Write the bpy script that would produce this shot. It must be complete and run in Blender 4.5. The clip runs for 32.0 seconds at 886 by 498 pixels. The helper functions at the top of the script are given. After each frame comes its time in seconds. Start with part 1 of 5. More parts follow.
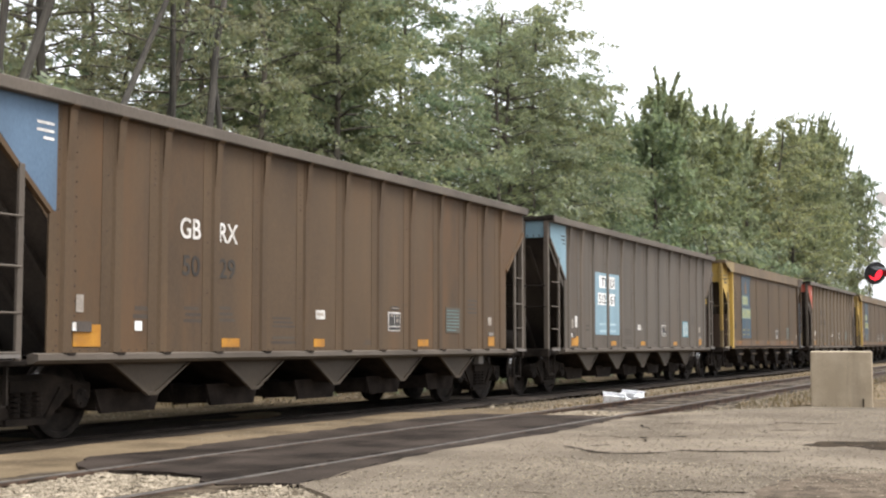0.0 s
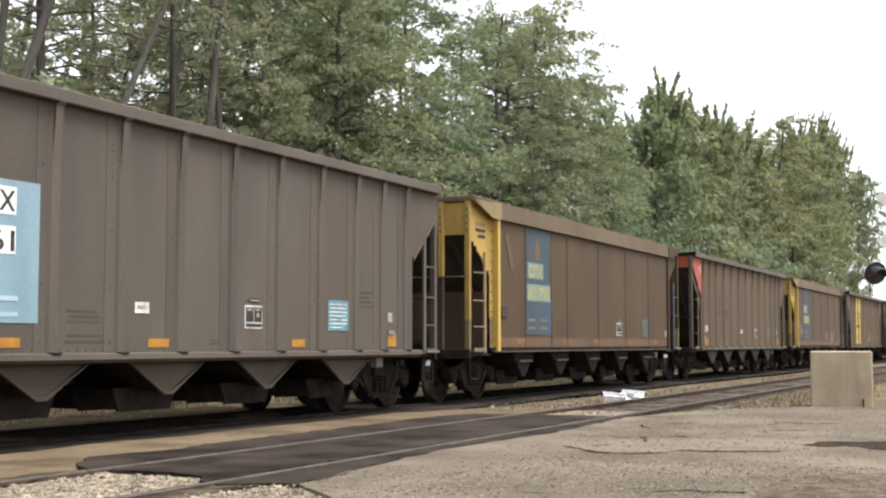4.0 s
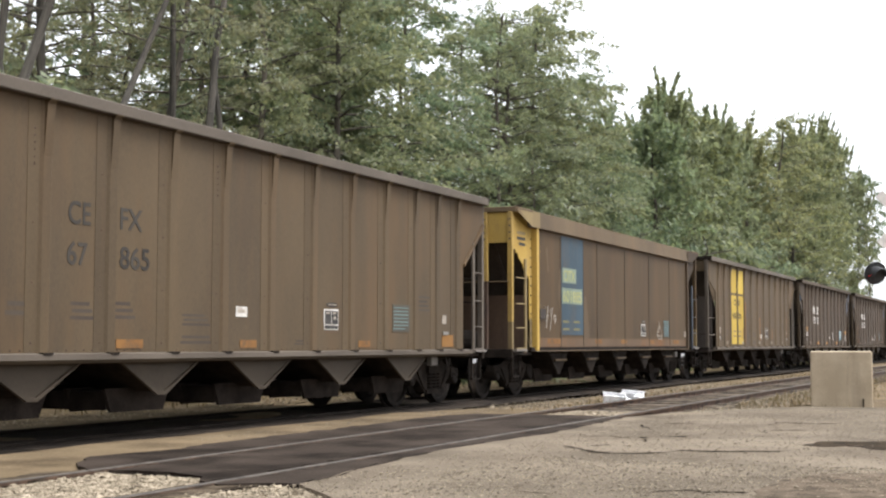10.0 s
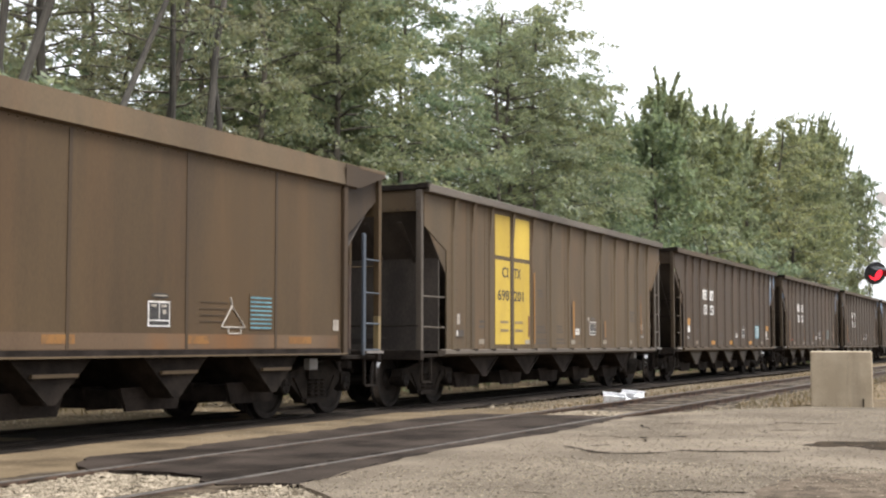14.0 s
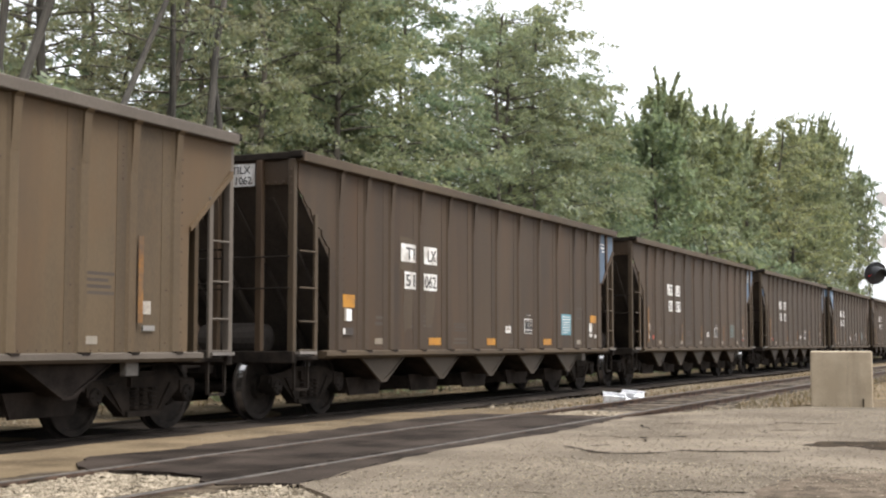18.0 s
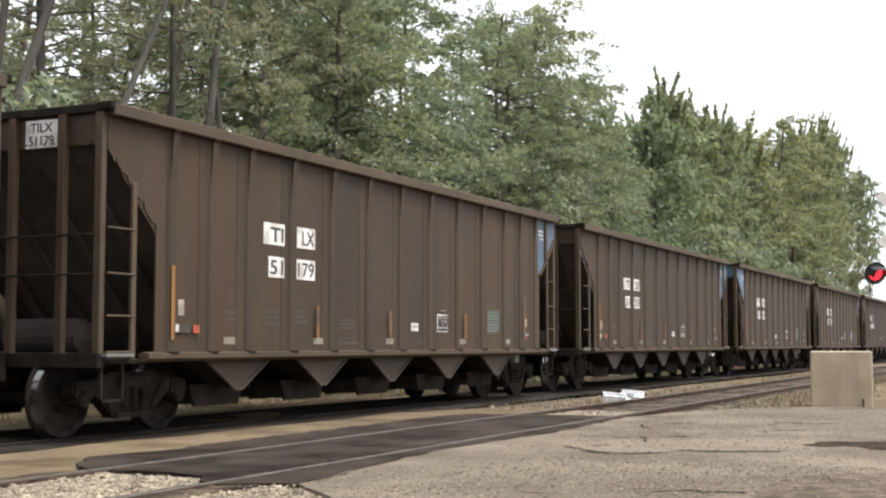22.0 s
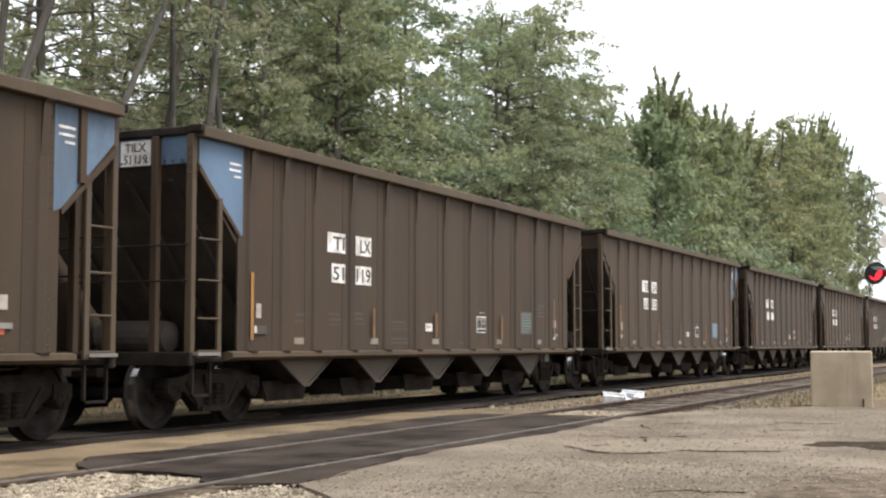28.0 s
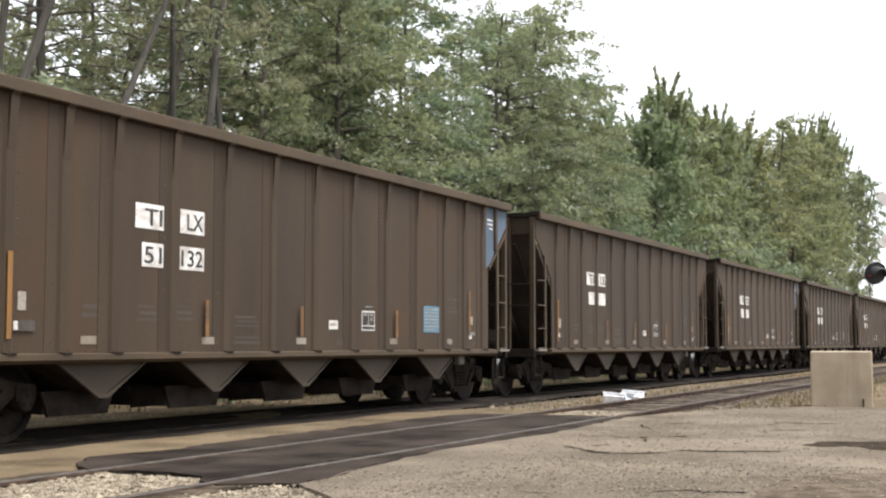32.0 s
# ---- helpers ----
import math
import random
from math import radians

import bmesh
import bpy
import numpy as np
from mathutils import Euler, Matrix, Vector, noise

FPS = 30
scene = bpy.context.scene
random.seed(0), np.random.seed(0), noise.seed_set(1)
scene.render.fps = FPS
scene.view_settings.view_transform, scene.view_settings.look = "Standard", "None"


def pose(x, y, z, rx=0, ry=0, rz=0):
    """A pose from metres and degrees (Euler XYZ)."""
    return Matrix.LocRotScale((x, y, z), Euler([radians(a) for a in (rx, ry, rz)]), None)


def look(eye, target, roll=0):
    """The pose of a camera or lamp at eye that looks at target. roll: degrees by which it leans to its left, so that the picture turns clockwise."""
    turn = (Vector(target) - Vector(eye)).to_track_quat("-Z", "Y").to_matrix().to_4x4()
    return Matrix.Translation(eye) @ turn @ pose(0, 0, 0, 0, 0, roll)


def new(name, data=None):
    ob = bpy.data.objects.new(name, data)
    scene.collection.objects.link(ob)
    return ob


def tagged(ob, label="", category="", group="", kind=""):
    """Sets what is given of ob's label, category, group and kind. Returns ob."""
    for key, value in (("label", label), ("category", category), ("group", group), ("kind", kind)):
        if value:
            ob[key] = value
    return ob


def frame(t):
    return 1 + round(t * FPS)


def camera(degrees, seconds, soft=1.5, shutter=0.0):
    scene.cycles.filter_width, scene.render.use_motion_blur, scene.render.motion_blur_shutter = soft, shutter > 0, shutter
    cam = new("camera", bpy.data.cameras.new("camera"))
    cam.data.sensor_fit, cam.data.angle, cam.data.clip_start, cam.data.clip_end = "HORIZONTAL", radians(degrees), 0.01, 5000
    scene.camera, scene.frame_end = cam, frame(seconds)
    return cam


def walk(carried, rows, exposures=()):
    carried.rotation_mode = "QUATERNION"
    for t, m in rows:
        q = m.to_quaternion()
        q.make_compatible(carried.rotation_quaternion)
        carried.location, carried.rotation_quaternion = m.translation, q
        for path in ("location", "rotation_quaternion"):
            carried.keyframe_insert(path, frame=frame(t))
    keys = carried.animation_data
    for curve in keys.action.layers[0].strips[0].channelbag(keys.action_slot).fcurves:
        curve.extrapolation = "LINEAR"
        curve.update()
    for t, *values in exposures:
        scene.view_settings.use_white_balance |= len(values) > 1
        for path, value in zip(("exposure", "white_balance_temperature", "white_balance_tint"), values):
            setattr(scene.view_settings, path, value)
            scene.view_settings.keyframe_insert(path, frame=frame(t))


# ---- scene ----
# ------------------------------------------------------------------ camera
EYE = Vector((0.0, 0.0, 1.07))
YAW, PITCH = radians(24.56), radians(4.08)
AIM = Vector((math.cos(YAW) * math.cos(PITCH), math.sin(YAW) * math.cos(PITCH), math.sin(PITCH)))
cam = camera(36.86, 32.0, soft=2.25)
walk(cam, [(0, look(EYE, EYE + AIM)), (32, look(EYE, EYE + AIM))], [(0, 1.40, 6200, 11), (32, 1.40, 6200, 11)])

# ------------------------------------------------------------------ light
world = bpy.data.worlds.new("world")
scene.world = world
world.use_nodes = True
wn = world.node_tree.nodes
sky = wn.new("ShaderNodeTexSky")
sky.sky_type, sky.sun_disc = "NISHITA", False
sky.sun_elevation, sky.sun_rotation = radians(65), radians(175)
sky.air_density, sky.dust_density, sky.ozone_density = 1.2, 1.8, 1.0
pale = wn.new("ShaderNodeHueSaturation")
pale.inputs["Saturation"].default_value = 0.09
world.node_tree.links.new(sky.outputs["Color"], pale.inputs["Color"])
world.node_tree.links.new(pale.outputs["Color"], wn["Background"].inputs["Color"])
wn["Background"].inputs["Strength"].default_value = 0.135
sun = new("sun", bpy.data.lights.new("sun", "SUN"))
sun.data.energy, sun.data.angle, sun.data.color = 2.2, radians(30), (1.0, 0.96, 0.90)
# the bright part of the overcast stands high behind the lot
SUN_AZ, SUN_UP = radians(-85), radians(65)
sun.matrix_world = look((math.cos(SUN_AZ) * math.cos(SUN_UP) * 400, math.sin(SUN_AZ) * math.cos(SUN_UP) * 400, math.sin(SUN_UP) * 400), (0, 0, 0))

# ------------------------------------------------------------------ materials
def material(name, a, b, scale=3.0, fine=40.0, rough=0.8, metal=0.0, bump=0.2, streak=0.0, c=None, tint=0.0, depth=0.01, spec=0.3, span=(0.57, 0.88), runs=None):
    """Two colours mixed by a broad and a fine noise; c: a third colour in worn patches; streak: stretch of the broad noise down z."""
    m = bpy.data.materials.new(name)
    m.use_nodes = True
    t = m.node_tree
    n, link = t.nodes, t.links.new
    bsdf = n["Principled BSDF"]
    co = n.new("ShaderNodeTexCoord")
    mp = n.new("ShaderNodeMapping")
    mp.inputs["Scale"].default_value = (1, 1, 1.0 / (1.0 + streak))
    link(co.outputs["Object"], mp.inputs["Vector"])
    info = n.new("ShaderNodeObjectInfo")
    shift = n.new("ShaderNodeVectorMath")
    shift.operation = "ADD"
    link(mp.outputs["Vector"], shift.inputs[0])
    spread = n.new("ShaderNodeMath")
    spread.operation = "MULTIPLY"
    spread.inputs[1].default_value = 37.0
    link(info.outputs["Random"], spread.inputs[0])
    link(spread.outputs[0], shift.inputs[1])
    big = n.new("ShaderNodeTexNoise")
    big.inputs["Scale"].default_value, big.inputs["Detail"].default_value = scale, 6
    link(shift.outputs[0], big.inputs["Vector"])
    small = n.new("ShaderNodeTexNoise")
    small.inputs["Scale"].default_value, small.inputs["Detail"].default_value = fine, 4
    link(shift.outputs[0], small.inputs["Vector"])
    add = n.new("ShaderNodeMath")
    add.operation = "MULTIPLY_ADD"
    link(small.outputs["Fac"], add.inputs[0])
    add.inputs[1].default_value = 0.45
    link(big.outputs["Fac"], add.inputs[2])
    ramp = n.new("ShaderNodeValToRGB")
    ramp.color_ramp.elements[0].position, ramp.color_ramp.elements[1].position = span
    ramp.color_ramp.elements[0].color, ramp.color_ramp.elements[1].color = (*a, 1), (*b, 1)
    link(add.outputs[0], ramp.inputs["Fac"])
    out = ramp.outputs["Color"]
    if c:
        worn = n.new("ShaderNodeTexNoise")
        worn.inputs["Scale"].default_value, worn.inputs["Detail"].default_value = scale * 0.7, 8
        worn.inputs["Roughness"].default_value = 0.7
        link(mp.outputs["Vector"], worn.inputs["Vector"])
        r2 = n.new("ShaderNodeValToRGB")
        r2.color_ramp.elements[0].position, r2.color_ramp.elements[1].position = 0.50, 0.66
        link(worn.outputs["Fac"], r2.inputs["Fac"])
        mix = n.new("ShaderNodeMix")
        mix.data_type = "RGBA"
        link(r2.outputs["Color"], mix.inputs["Factor"])
        link(out, mix.inputs["A"])
        mix.inputs["B"].default_value = (*c, 1)
        out = mix.outputs["Result"]
    for hue, wide, seed, share in (runs or ()):  # narrow stains that run down the sheet
        thin = n.new("ShaderNodeMapping")
        thin.inputs["Scale"].default_value = (wide, wide, wide * 0.09)
        thin.inputs["Location"].default_value = (seed, seed * 3, seed * 7)
        link(co.outputs["Object"], thin.inputs["Vector"])
        off = n.new("ShaderNodeVectorMath")
        off.operation = "ADD"
        link(thin.outputs["Vector"], off.inputs[0])
        link(spread.outputs[0], off.inputs[1])
        run = n.new("ShaderNodeTexNoise")
        run.inputs["Scale"].default_value, run.inputs["Detail"].default_value, run.inputs["Roughness"].default_value = 1.0, 5, 0.62
        link(off.outputs[0], run.inputs["Vector"])
        amount = n.new("ShaderNodeMapRange")
        amount.inputs["From Min"].default_value, amount.inputs["From Max"].default_value, amount.inputs["To Max"].default_value = 0.52, 0.72, share
        link(run.outputs["Fac"], amount.inputs["Value"])
        over = n.new("ShaderNodeMix")
        over.data_type = "RGBA"
        link(amount.outputs["Result"], over.inputs["Factor"])
        link(out, over.inputs["A"])
        over.inputs["B"].default_value = (*hue, 1)
        out = over.outputs["Result"]
    if tint:
        hs = n.new("ShaderNodeHueSaturation")
        mr = n.new("ShaderNodeMapRange")
        mr.inputs["To Min"].default_value, mr.inputs["To Max"].default_value = 1 - tint, 1 + tint
        link(info.outputs["Random"], mr.inputs["Value"])
        link(mr.outputs["Result"], hs.inputs["Value"])
        link(out, hs.inputs["Color"])
        out = hs.outputs["Color"]
    link(out, bsdf.inputs["Base Color"])
    bsdf.inputs["Roughness"].default_value, bsdf.inputs["Metallic"].default_value = rough, metal
    bsdf.inputs["Specular IOR Level"].default_value = spec
    if bump:
        bp = n.new("ShaderNodeBump")
        bp.inputs["Strength"].default_value, bp.inputs["Distance"].default_value = bump, depth
        link(add.outputs[0], bp.inputs["Height"])
        link(bp.outputs["Normal"], bsdf.inputs["Normal"])
    return m


def leaf_material(name, dark, light, yellow):
    m = bpy.data.materials.new(name)
    m.use_nodes = True
    n, link = m.node_tree.nodes, m.node_tree.links.new
    n.remove(n["Principled BSDF"])
    geo = n.new("ShaderNodeNewGeometry")
    ramp = n.new("ShaderNodeValToRGB")
    ramp.color_ramp.elements[0].color, ramp.color_ramp.elements[1].color = (*dark, 1), (*yellow, 1)
    mid = ramp.color_ramp.elements.new(0.7)
    mid.color = (*light, 1)
    link(geo.outputs["Random Per Island"], ramp.inputs["Fac"])
    co = n.new("ShaderNodeTexCoord")
    big = n.new("ShaderNodeTexNoise")
    big.inputs["Scale"].default_value, big.inputs["Detail"].default_value = 0.45, 3
    link(co.outputs["Object"], big.inputs["Vector"])
    info = n.new("ShaderNodeObjectInfo")
    val = n.new("ShaderNodeMath")
    val.operation = "MULTIPLY_ADD"
    link(big.outputs["Fac"], val.inputs[0])
    val.inputs[1].default_value, val.inputs[2].default_value = 0.9, 0.5
    hs = n.new("ShaderNodeHueSaturation")
    hue = n.new("ShaderNodeMapRange")
    hue.inputs["To Min"].default_value, hue.inputs["To Max"].default_value = 0.475, 0.52
    link(info.outputs["Random"], hue.inputs["Value"])
    link(hue.outputs["Result"], hs.inputs["Hue"])
    link(val.outputs[0], hs.inputs["Value"])
    link(ramp.outputs["Color"], hs.inputs["Color"])
    dif, tra = n.new("ShaderNodeBsdfDiffuse"), n.new("ShaderNodeBsdfTranslucent")
    glo = n.new("ShaderNodeBsdfGlossy")
    glo.inputs["Roughness"].default_value = 0.45
    for s in (dif, tra):
        link(hs.outputs["Color"], s.inputs["Color"])
    m1, m2 = n.new("ShaderNodeMixShader"), n.new("ShaderNodeMixShader")
    m1.inputs[0].default_value, m2.inputs[0].default_value = 0.62, 0.03
    link(dif.outputs[0], m1.inputs[1]), link(tra.outputs[0], m1.inputs[2])
    link(m1.outputs[0], m2.inputs[1]), link(glo.outputs[0], m2.inputs[2])
    link(m2.outputs[0], n["Material Output"].inputs["Surface"])
    return m


def glow(name, colour, strength):
    m = bpy.data.materials.new(name)
    m.use_nodes = True
    b = m.node_tree.nodes["Principled BSDF"]
    b.inputs["Base Color"].default_value = (*colour, 1)
    b.inputs["Emission Color"].default_value = (*colour, 1)
    b.inputs["Emission Strength"].default_value = strength
    return m


GRAVEL = material("gravel", (0.0731, 0.0533, 0.0312), (0.1556, 0.1157, 0.0699), 1.2, 30, 0.95, bump=0.9, c=(0.1223, 0.0914, 0.0535), depth=0.03, spec=0.1)
STONE = material("limestone", (0.1020, 0.0818, 0.0540), (0.3075, 0.2565, 0.1860), 9, 60, 0.95, bump=0.3, tint=0.1)
LOT = material("old_asphalt", (0.0745, 0.0600, 0.0430), (0.1640, 0.1335, 0.0985), 0.7, 52, 0.95, bump=0.5, c=(0.1232, 0.0985, 0.0715), depth=0.025, span=(0.55, 0.85), spec=0.1)
TAR = material("new_asphalt", (0.0125, 0.0096, 0.0076), (0.0454, 0.0353, 0.0282), 1.4, 60, 0.95, bump=0.6, c=(0.0347, 0.0270, 0.0214), depth=0.012, spec=0.04)
CRACK = material("crack_dirt", (0.0076, 0.0058, 0.0043), (0.0221, 0.0164, 0.0113), 6, 50, 0.95, bump=0.5, spec=0.02)
DIRT = material("loose_dirt", (0.0141, 0.0102, 0.0067), (0.0459, 0.0338, 0.0221), 5, 45, 0.95, bump=0.9, depth=0.02, spec=0.04)
LOOSE = material("trodden_grit", (0.0450, 0.0345, 0.0240), (0.1320, 0.1020, 0.0735), 5, 45, 0.95, bump=0.9, depth=0.02, spec=0.06)
LITTER = material("leaf_litter", (0.0600, 0.0495, 0.0360), (0.1800, 0.1500, 0.1080), 14, 60, 0.9, bump=0.2, tint=0.3)
RUST = material("rail_rust", (0.028, 0.019, 0.014), (0.085, 0.052, 0.034), 8, 60, 0.75, bump=0.4, depth=0.004, spec=0.15)
RAILHEAD = material("worn_rail_head", (0.036, 0.031, 0.026), (0.095, 0.083, 0.070), 7, 60, 0.7, 0.1, bump=0.15, streak=0, spec=0.2)
TIE = material("creosoted_timber", (0.035, 0.027, 0.02), (0.11, 0.085, 0.06), 5, 60, 0.9, bump=0.8, tint=0.2)
DARK_BARK = material("dark_bark", (0.040, 0.036, 0.030), (0.085, 0.075, 0.061), 5, 30, 0.95, bump=0.9, streak=5, depth=0.03)
BARK = material("bark", (0.050, 0.043, 0.034), (0.105, 0.090, 0.070), 5, 30, 0.95, bump=0.9, streak=5, depth=0.03)
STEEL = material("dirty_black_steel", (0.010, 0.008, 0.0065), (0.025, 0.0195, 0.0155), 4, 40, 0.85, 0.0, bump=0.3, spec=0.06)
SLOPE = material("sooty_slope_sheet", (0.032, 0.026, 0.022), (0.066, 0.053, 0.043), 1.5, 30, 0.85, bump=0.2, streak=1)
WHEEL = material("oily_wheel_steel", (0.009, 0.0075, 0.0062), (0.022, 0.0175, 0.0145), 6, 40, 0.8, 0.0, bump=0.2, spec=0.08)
TREAD = material("polished_tread", (0.5, 0.48, 0.46), (0.7, 0.68, 0.66), 8, 60, 0.24, 1.0, bump=0.05)
CONCRETE = material("concrete", (0.2843, 0.2293, 0.1569), (0.3922, 0.3210, 0.2270), 2.2, 50, 0.9, bump=0.4, c=(0.2941, 0.2367, 0.1626), depth=0.006, runs=(((0.0989, 0.0823, 0.0600), 2.4, 2.2, 0.55), ((0.3096, 0.2688, 0.2080), 1.3, 8.3, 0.3)))
WHITE = material("white_paint", (0.5544, 0.5292, 0.4872), (0.7140, 0.6972, 0.6636), 5, 50, 0.6, bump=0.05)
SOILED = material("soiled_white_stencil", (0.3528, 0.3192, 0.2772), (0.6552, 0.6300, 0.5880), 5, 40, 0.75, bump=0.05)
FADED = material("faded_stencil", (0.20, 0.17, 0.14), (0.32, 0.28, 0.23), 5, 40, 0.8, bump=0.05)
INK = material("black_stencil", (0.015, 0.014, 0.013), (0.05, 0.045, 0.04), 6, 40, 0.7, bump=0.05)
AMBER = material("amber_reflector", (0.2652, 0.1131, 0.0094), (0.3744, 0.1716, 0.0156), 4, 50, 0.6, bump=0.1, c=(0.2028, 0.1014, 0.0273))
# near-black colour holds the shade beneath the hoppers, against the browner pocket plates
UNDERSHADE = material("shaded_casting", (0.013, 0.0105, 0.0088), (0.028, 0.022, 0.0185), 4, 40, 0.9, bump=0.2, spec=0.04)
STALE = material("faded_amber", (0.1200, 0.0562, 0.0180), (0.1875, 0.0900, 0.0240), 4, 40, 0.8, bump=0.1, c=(0.0750, 0.0488, 0.0300))
TEAL = material("teal_decal", (0.0550, 0.1488, 0.1768), (0.1100, 0.2356, 0.2720), 5, 50, 0.6, bump=0.05)
PLASTIC = material("white_plastic", (0.4563, 0.4563, 0.4651), (0.8073, 0.8073, 0.8073), 6, 40, 0.4, bump=0.1)
SIGNAL = material("black_signal_paint", (0.015, 0.015, 0.016), (0.04, 0.04, 0.04), 5, 40, 0.5, bump=0.05)
GALV = material("galvanised_steel", (0.30, 0.30, 0.30), (0.48, 0.48, 0.47), 6, 50, 0.5, 0.6, bump=0.1)
WEATHERED = material("weathered_white_sheet", (0.36, 0.33, 0.30), (0.50, 0.47, 0.43), 5, 40, 0.75, bump=0.05)
RED_LAMP = glow("lit_red_lens", (0.9, 0.02, 0.035), 0.9)
RED_DARK = material("unlit_red_lens", (0.10, 0.008, 0.01), (0.16, 0.015, 0.015), 6, 40, 0.15, bump=0.0)
LEAF_A = leaf_material("maple_leaf", (0.1566, 0.1900, 0.1070), (0.2348, 0.2700, 0.1348), (0.3245, 0.3420, 0.1584))
LEAF_B = leaf_material("elm_leaf", (0.1545, 0.1950, 0.1190), (0.2200, 0.2620, 0.1430), (0.3000, 0.3300, 0.1620))
LEAF_C = leaf_material("turning_leaf", (0.168, 0.190, 0.103), (0.268, 0.278, 0.130), (0.38, 0.354, 0.146))
LEAF_D = leaf_material("browned_leaf", (0.158, 0.176, 0.104), (0.222, 0.232, 0.126), (0.315, 0.306, 0.146))
GRASS = leaf_material("dry_grass", (0.0950, 0.0765, 0.0315), (0.1900, 0.1530, 0.0720), (0.3040, 0.2295, 0.1260))


def dusty(name, a, b, c=None, dim=0.45):
    """Paint under a warm film of coal and brown dust, with rust and soot runs."""
    warm = (1.03, 0.86, 0.605)
    rust, soot = (0.30 * dim, 0.155 * dim, 0.062 * dim), (0.075 * dim, 0.058 * dim, 0.045 * dim)
    return paint(name, *[tuple(v * w for v, w in zip(q, warm)) if q else None for q in (a, b, c)], dim=dim, runs=((rust, 1.4, 1.7, 0.24), (soot, 1.1, 5.1, 0.24)))


def paint(name, a, b, c=None, rough=0.72, dim=0.70, runs=None):
    return material(name, [v * dim * 0.74 for v in a], [v * dim * 1.02 for v in b], 0.7, 60, rough, 0.0, 0.10, streak=2.0, c=[v * dim * 0.95 for v in c] if c else None, depth=0.005, span=(0.48, 0.98), runs=runs)


BROWN = dusty("dusty_brown_paint", (0.1163, 0.0837, 0.0558), (0.1721, 0.1283, 0.0893), (0.1721, 0.1097, 0.0614), dim=0.45)
GREY = paint("dusty_grey_paint", (0.170, 0.136, 0.102), (0.245, 0.201, 0.154), (0.205, 0.148, 0.099), dim=0.37, runs=(((0.105, 0.062, 0.030), 1.4, 3.3, 0.22), ((0.03, 0.024, 0.018), 1.1, 5.1, 0.22)))
OLIVE = dusty("dusty_olive_grey_paint", (0.1256, 0.1004, 0.0716), (0.1860, 0.1516, 0.1107), (0.1767, 0.1283, 0.0818), dim=0.46)
UMBER = dusty("dusty_umber_paint", (0.107, 0.079, 0.057), (0.16, 0.121, 0.088), (0.16, 0.10, 0.056), dim=0.29)
DUSK = dusty("dusty_dark_brown_paint", (0.10, 0.074, 0.052), (0.147, 0.112, 0.080), (0.15, 0.094, 0.050), dim=0.265)
CHORD = paint("dusty_top_chord", (0.17, 0.134, 0.100), (0.245, 0.198, 0.152), dim=0.42)
SKYBLUE = paint("light_blue_paint", (0.28, 0.44, 0.51), (0.38, 0.54, 0.61), (0.24, 0.34, 0.39), dim=0.58)
BLUE = paint("blue_paint", (0.12, 0.19, 0.29), (0.18, 0.27, 0.38), (0.12, 0.16, 0.21), dim=0.58)
DEEP = paint("dark_blue_paint", (0.0328, 0.0619, 0.0860), (0.0574, 0.0946, 0.1247), (0.0984, 0.0860, 0.0731))
PALE = paint("pale_patch", (0.20, 0.26, 0.20), (0.27, 0.33, 0.25))
RED = paint("red_orange_paint", (0.42, 0.075, 0.04), (0.56, 0.12, 0.065), (0.30, 0.08, 0.05))
YELLOW = paint("yellow_paint", (0.4836, 0.2976, 0.0558), (0.6324, 0.4278, 0.1023), (0.2790, 0.1860, 0.0744))
LEMON = paint("lemon_stencil", (0.36, 0.36, 0.15), (0.50, 0.49, 0.22))
GOLD = paint("bright_yellow_panel", (0.52, 0.345, 0.035), (0.64, 0.45, 0.065), (0.42, 0.28, 0.06))


# ------------------------------------------------------------------ mesh helpers
def box(bm, x0, x1, y0, y1, z0, z1):
    v = [bm.verts.new((x, y, z)) for x in (x0, x1) for y in (y0, y1) for z in (z0, z1)]
    for f in ((0, 1, 3, 2), (4, 6, 7, 5), (0, 4, 5, 1), (2, 3, 7, 6), (0, 2, 6, 4), (1, 5, 7, 3)):
        bm.faces.new([v[i] for i in f])
    return bm


def prism(bm, pts, axis, a, b):
    """A closed outline swept along an axis from a to b; outline in (x, z) for y, (y, z) for x, (x, y) for z."""
    def at(p, q):
        return {"y": (p[0], q, p[1]), "x": (q, p[0], p[1]), "z": (p[0], p[1], q)}[axis]
    lo, hi = [bm.verts.new(at(p, a)) for p in pts], [bm.verts.new(at(p, b)) for p in pts]
    bm.faces.new(lo), bm.faces.new(hi[::-1])
    for i in range(len(pts)):
        j = (i + 1) % len(pts)
        bm.faces.new((lo[i], hi[i], hi[j], lo[j]))
    return bm


def rod(bm, p, q, r0, r1=None, n=8):
    p, q = Vector(p), Vector(q)
    r1 = r0 if r1 is None else r1
    d = (q - p).normalized()
    s = d.cross((0, 0, 1) if abs(d.z) < 0.9 else (1, 0, 0)).normalized()
    u = d.cross(s)
    rings = [[bm.verts.new(c + (s * math.cos(k * math.tau / n) + u * math.sin(k * math.tau / n)) * r) for k in range(n)] for c, r in ((p, r0), (q, r1))]
    for k in range(n):
        bm.faces.new((rings[0][k], rings[0][(k + 1) % n], rings[1][(k + 1) % n], rings[1][k]))
    bm.faces.new(rings[0][::-1]), bm.faces.new(rings[1])
    return bm


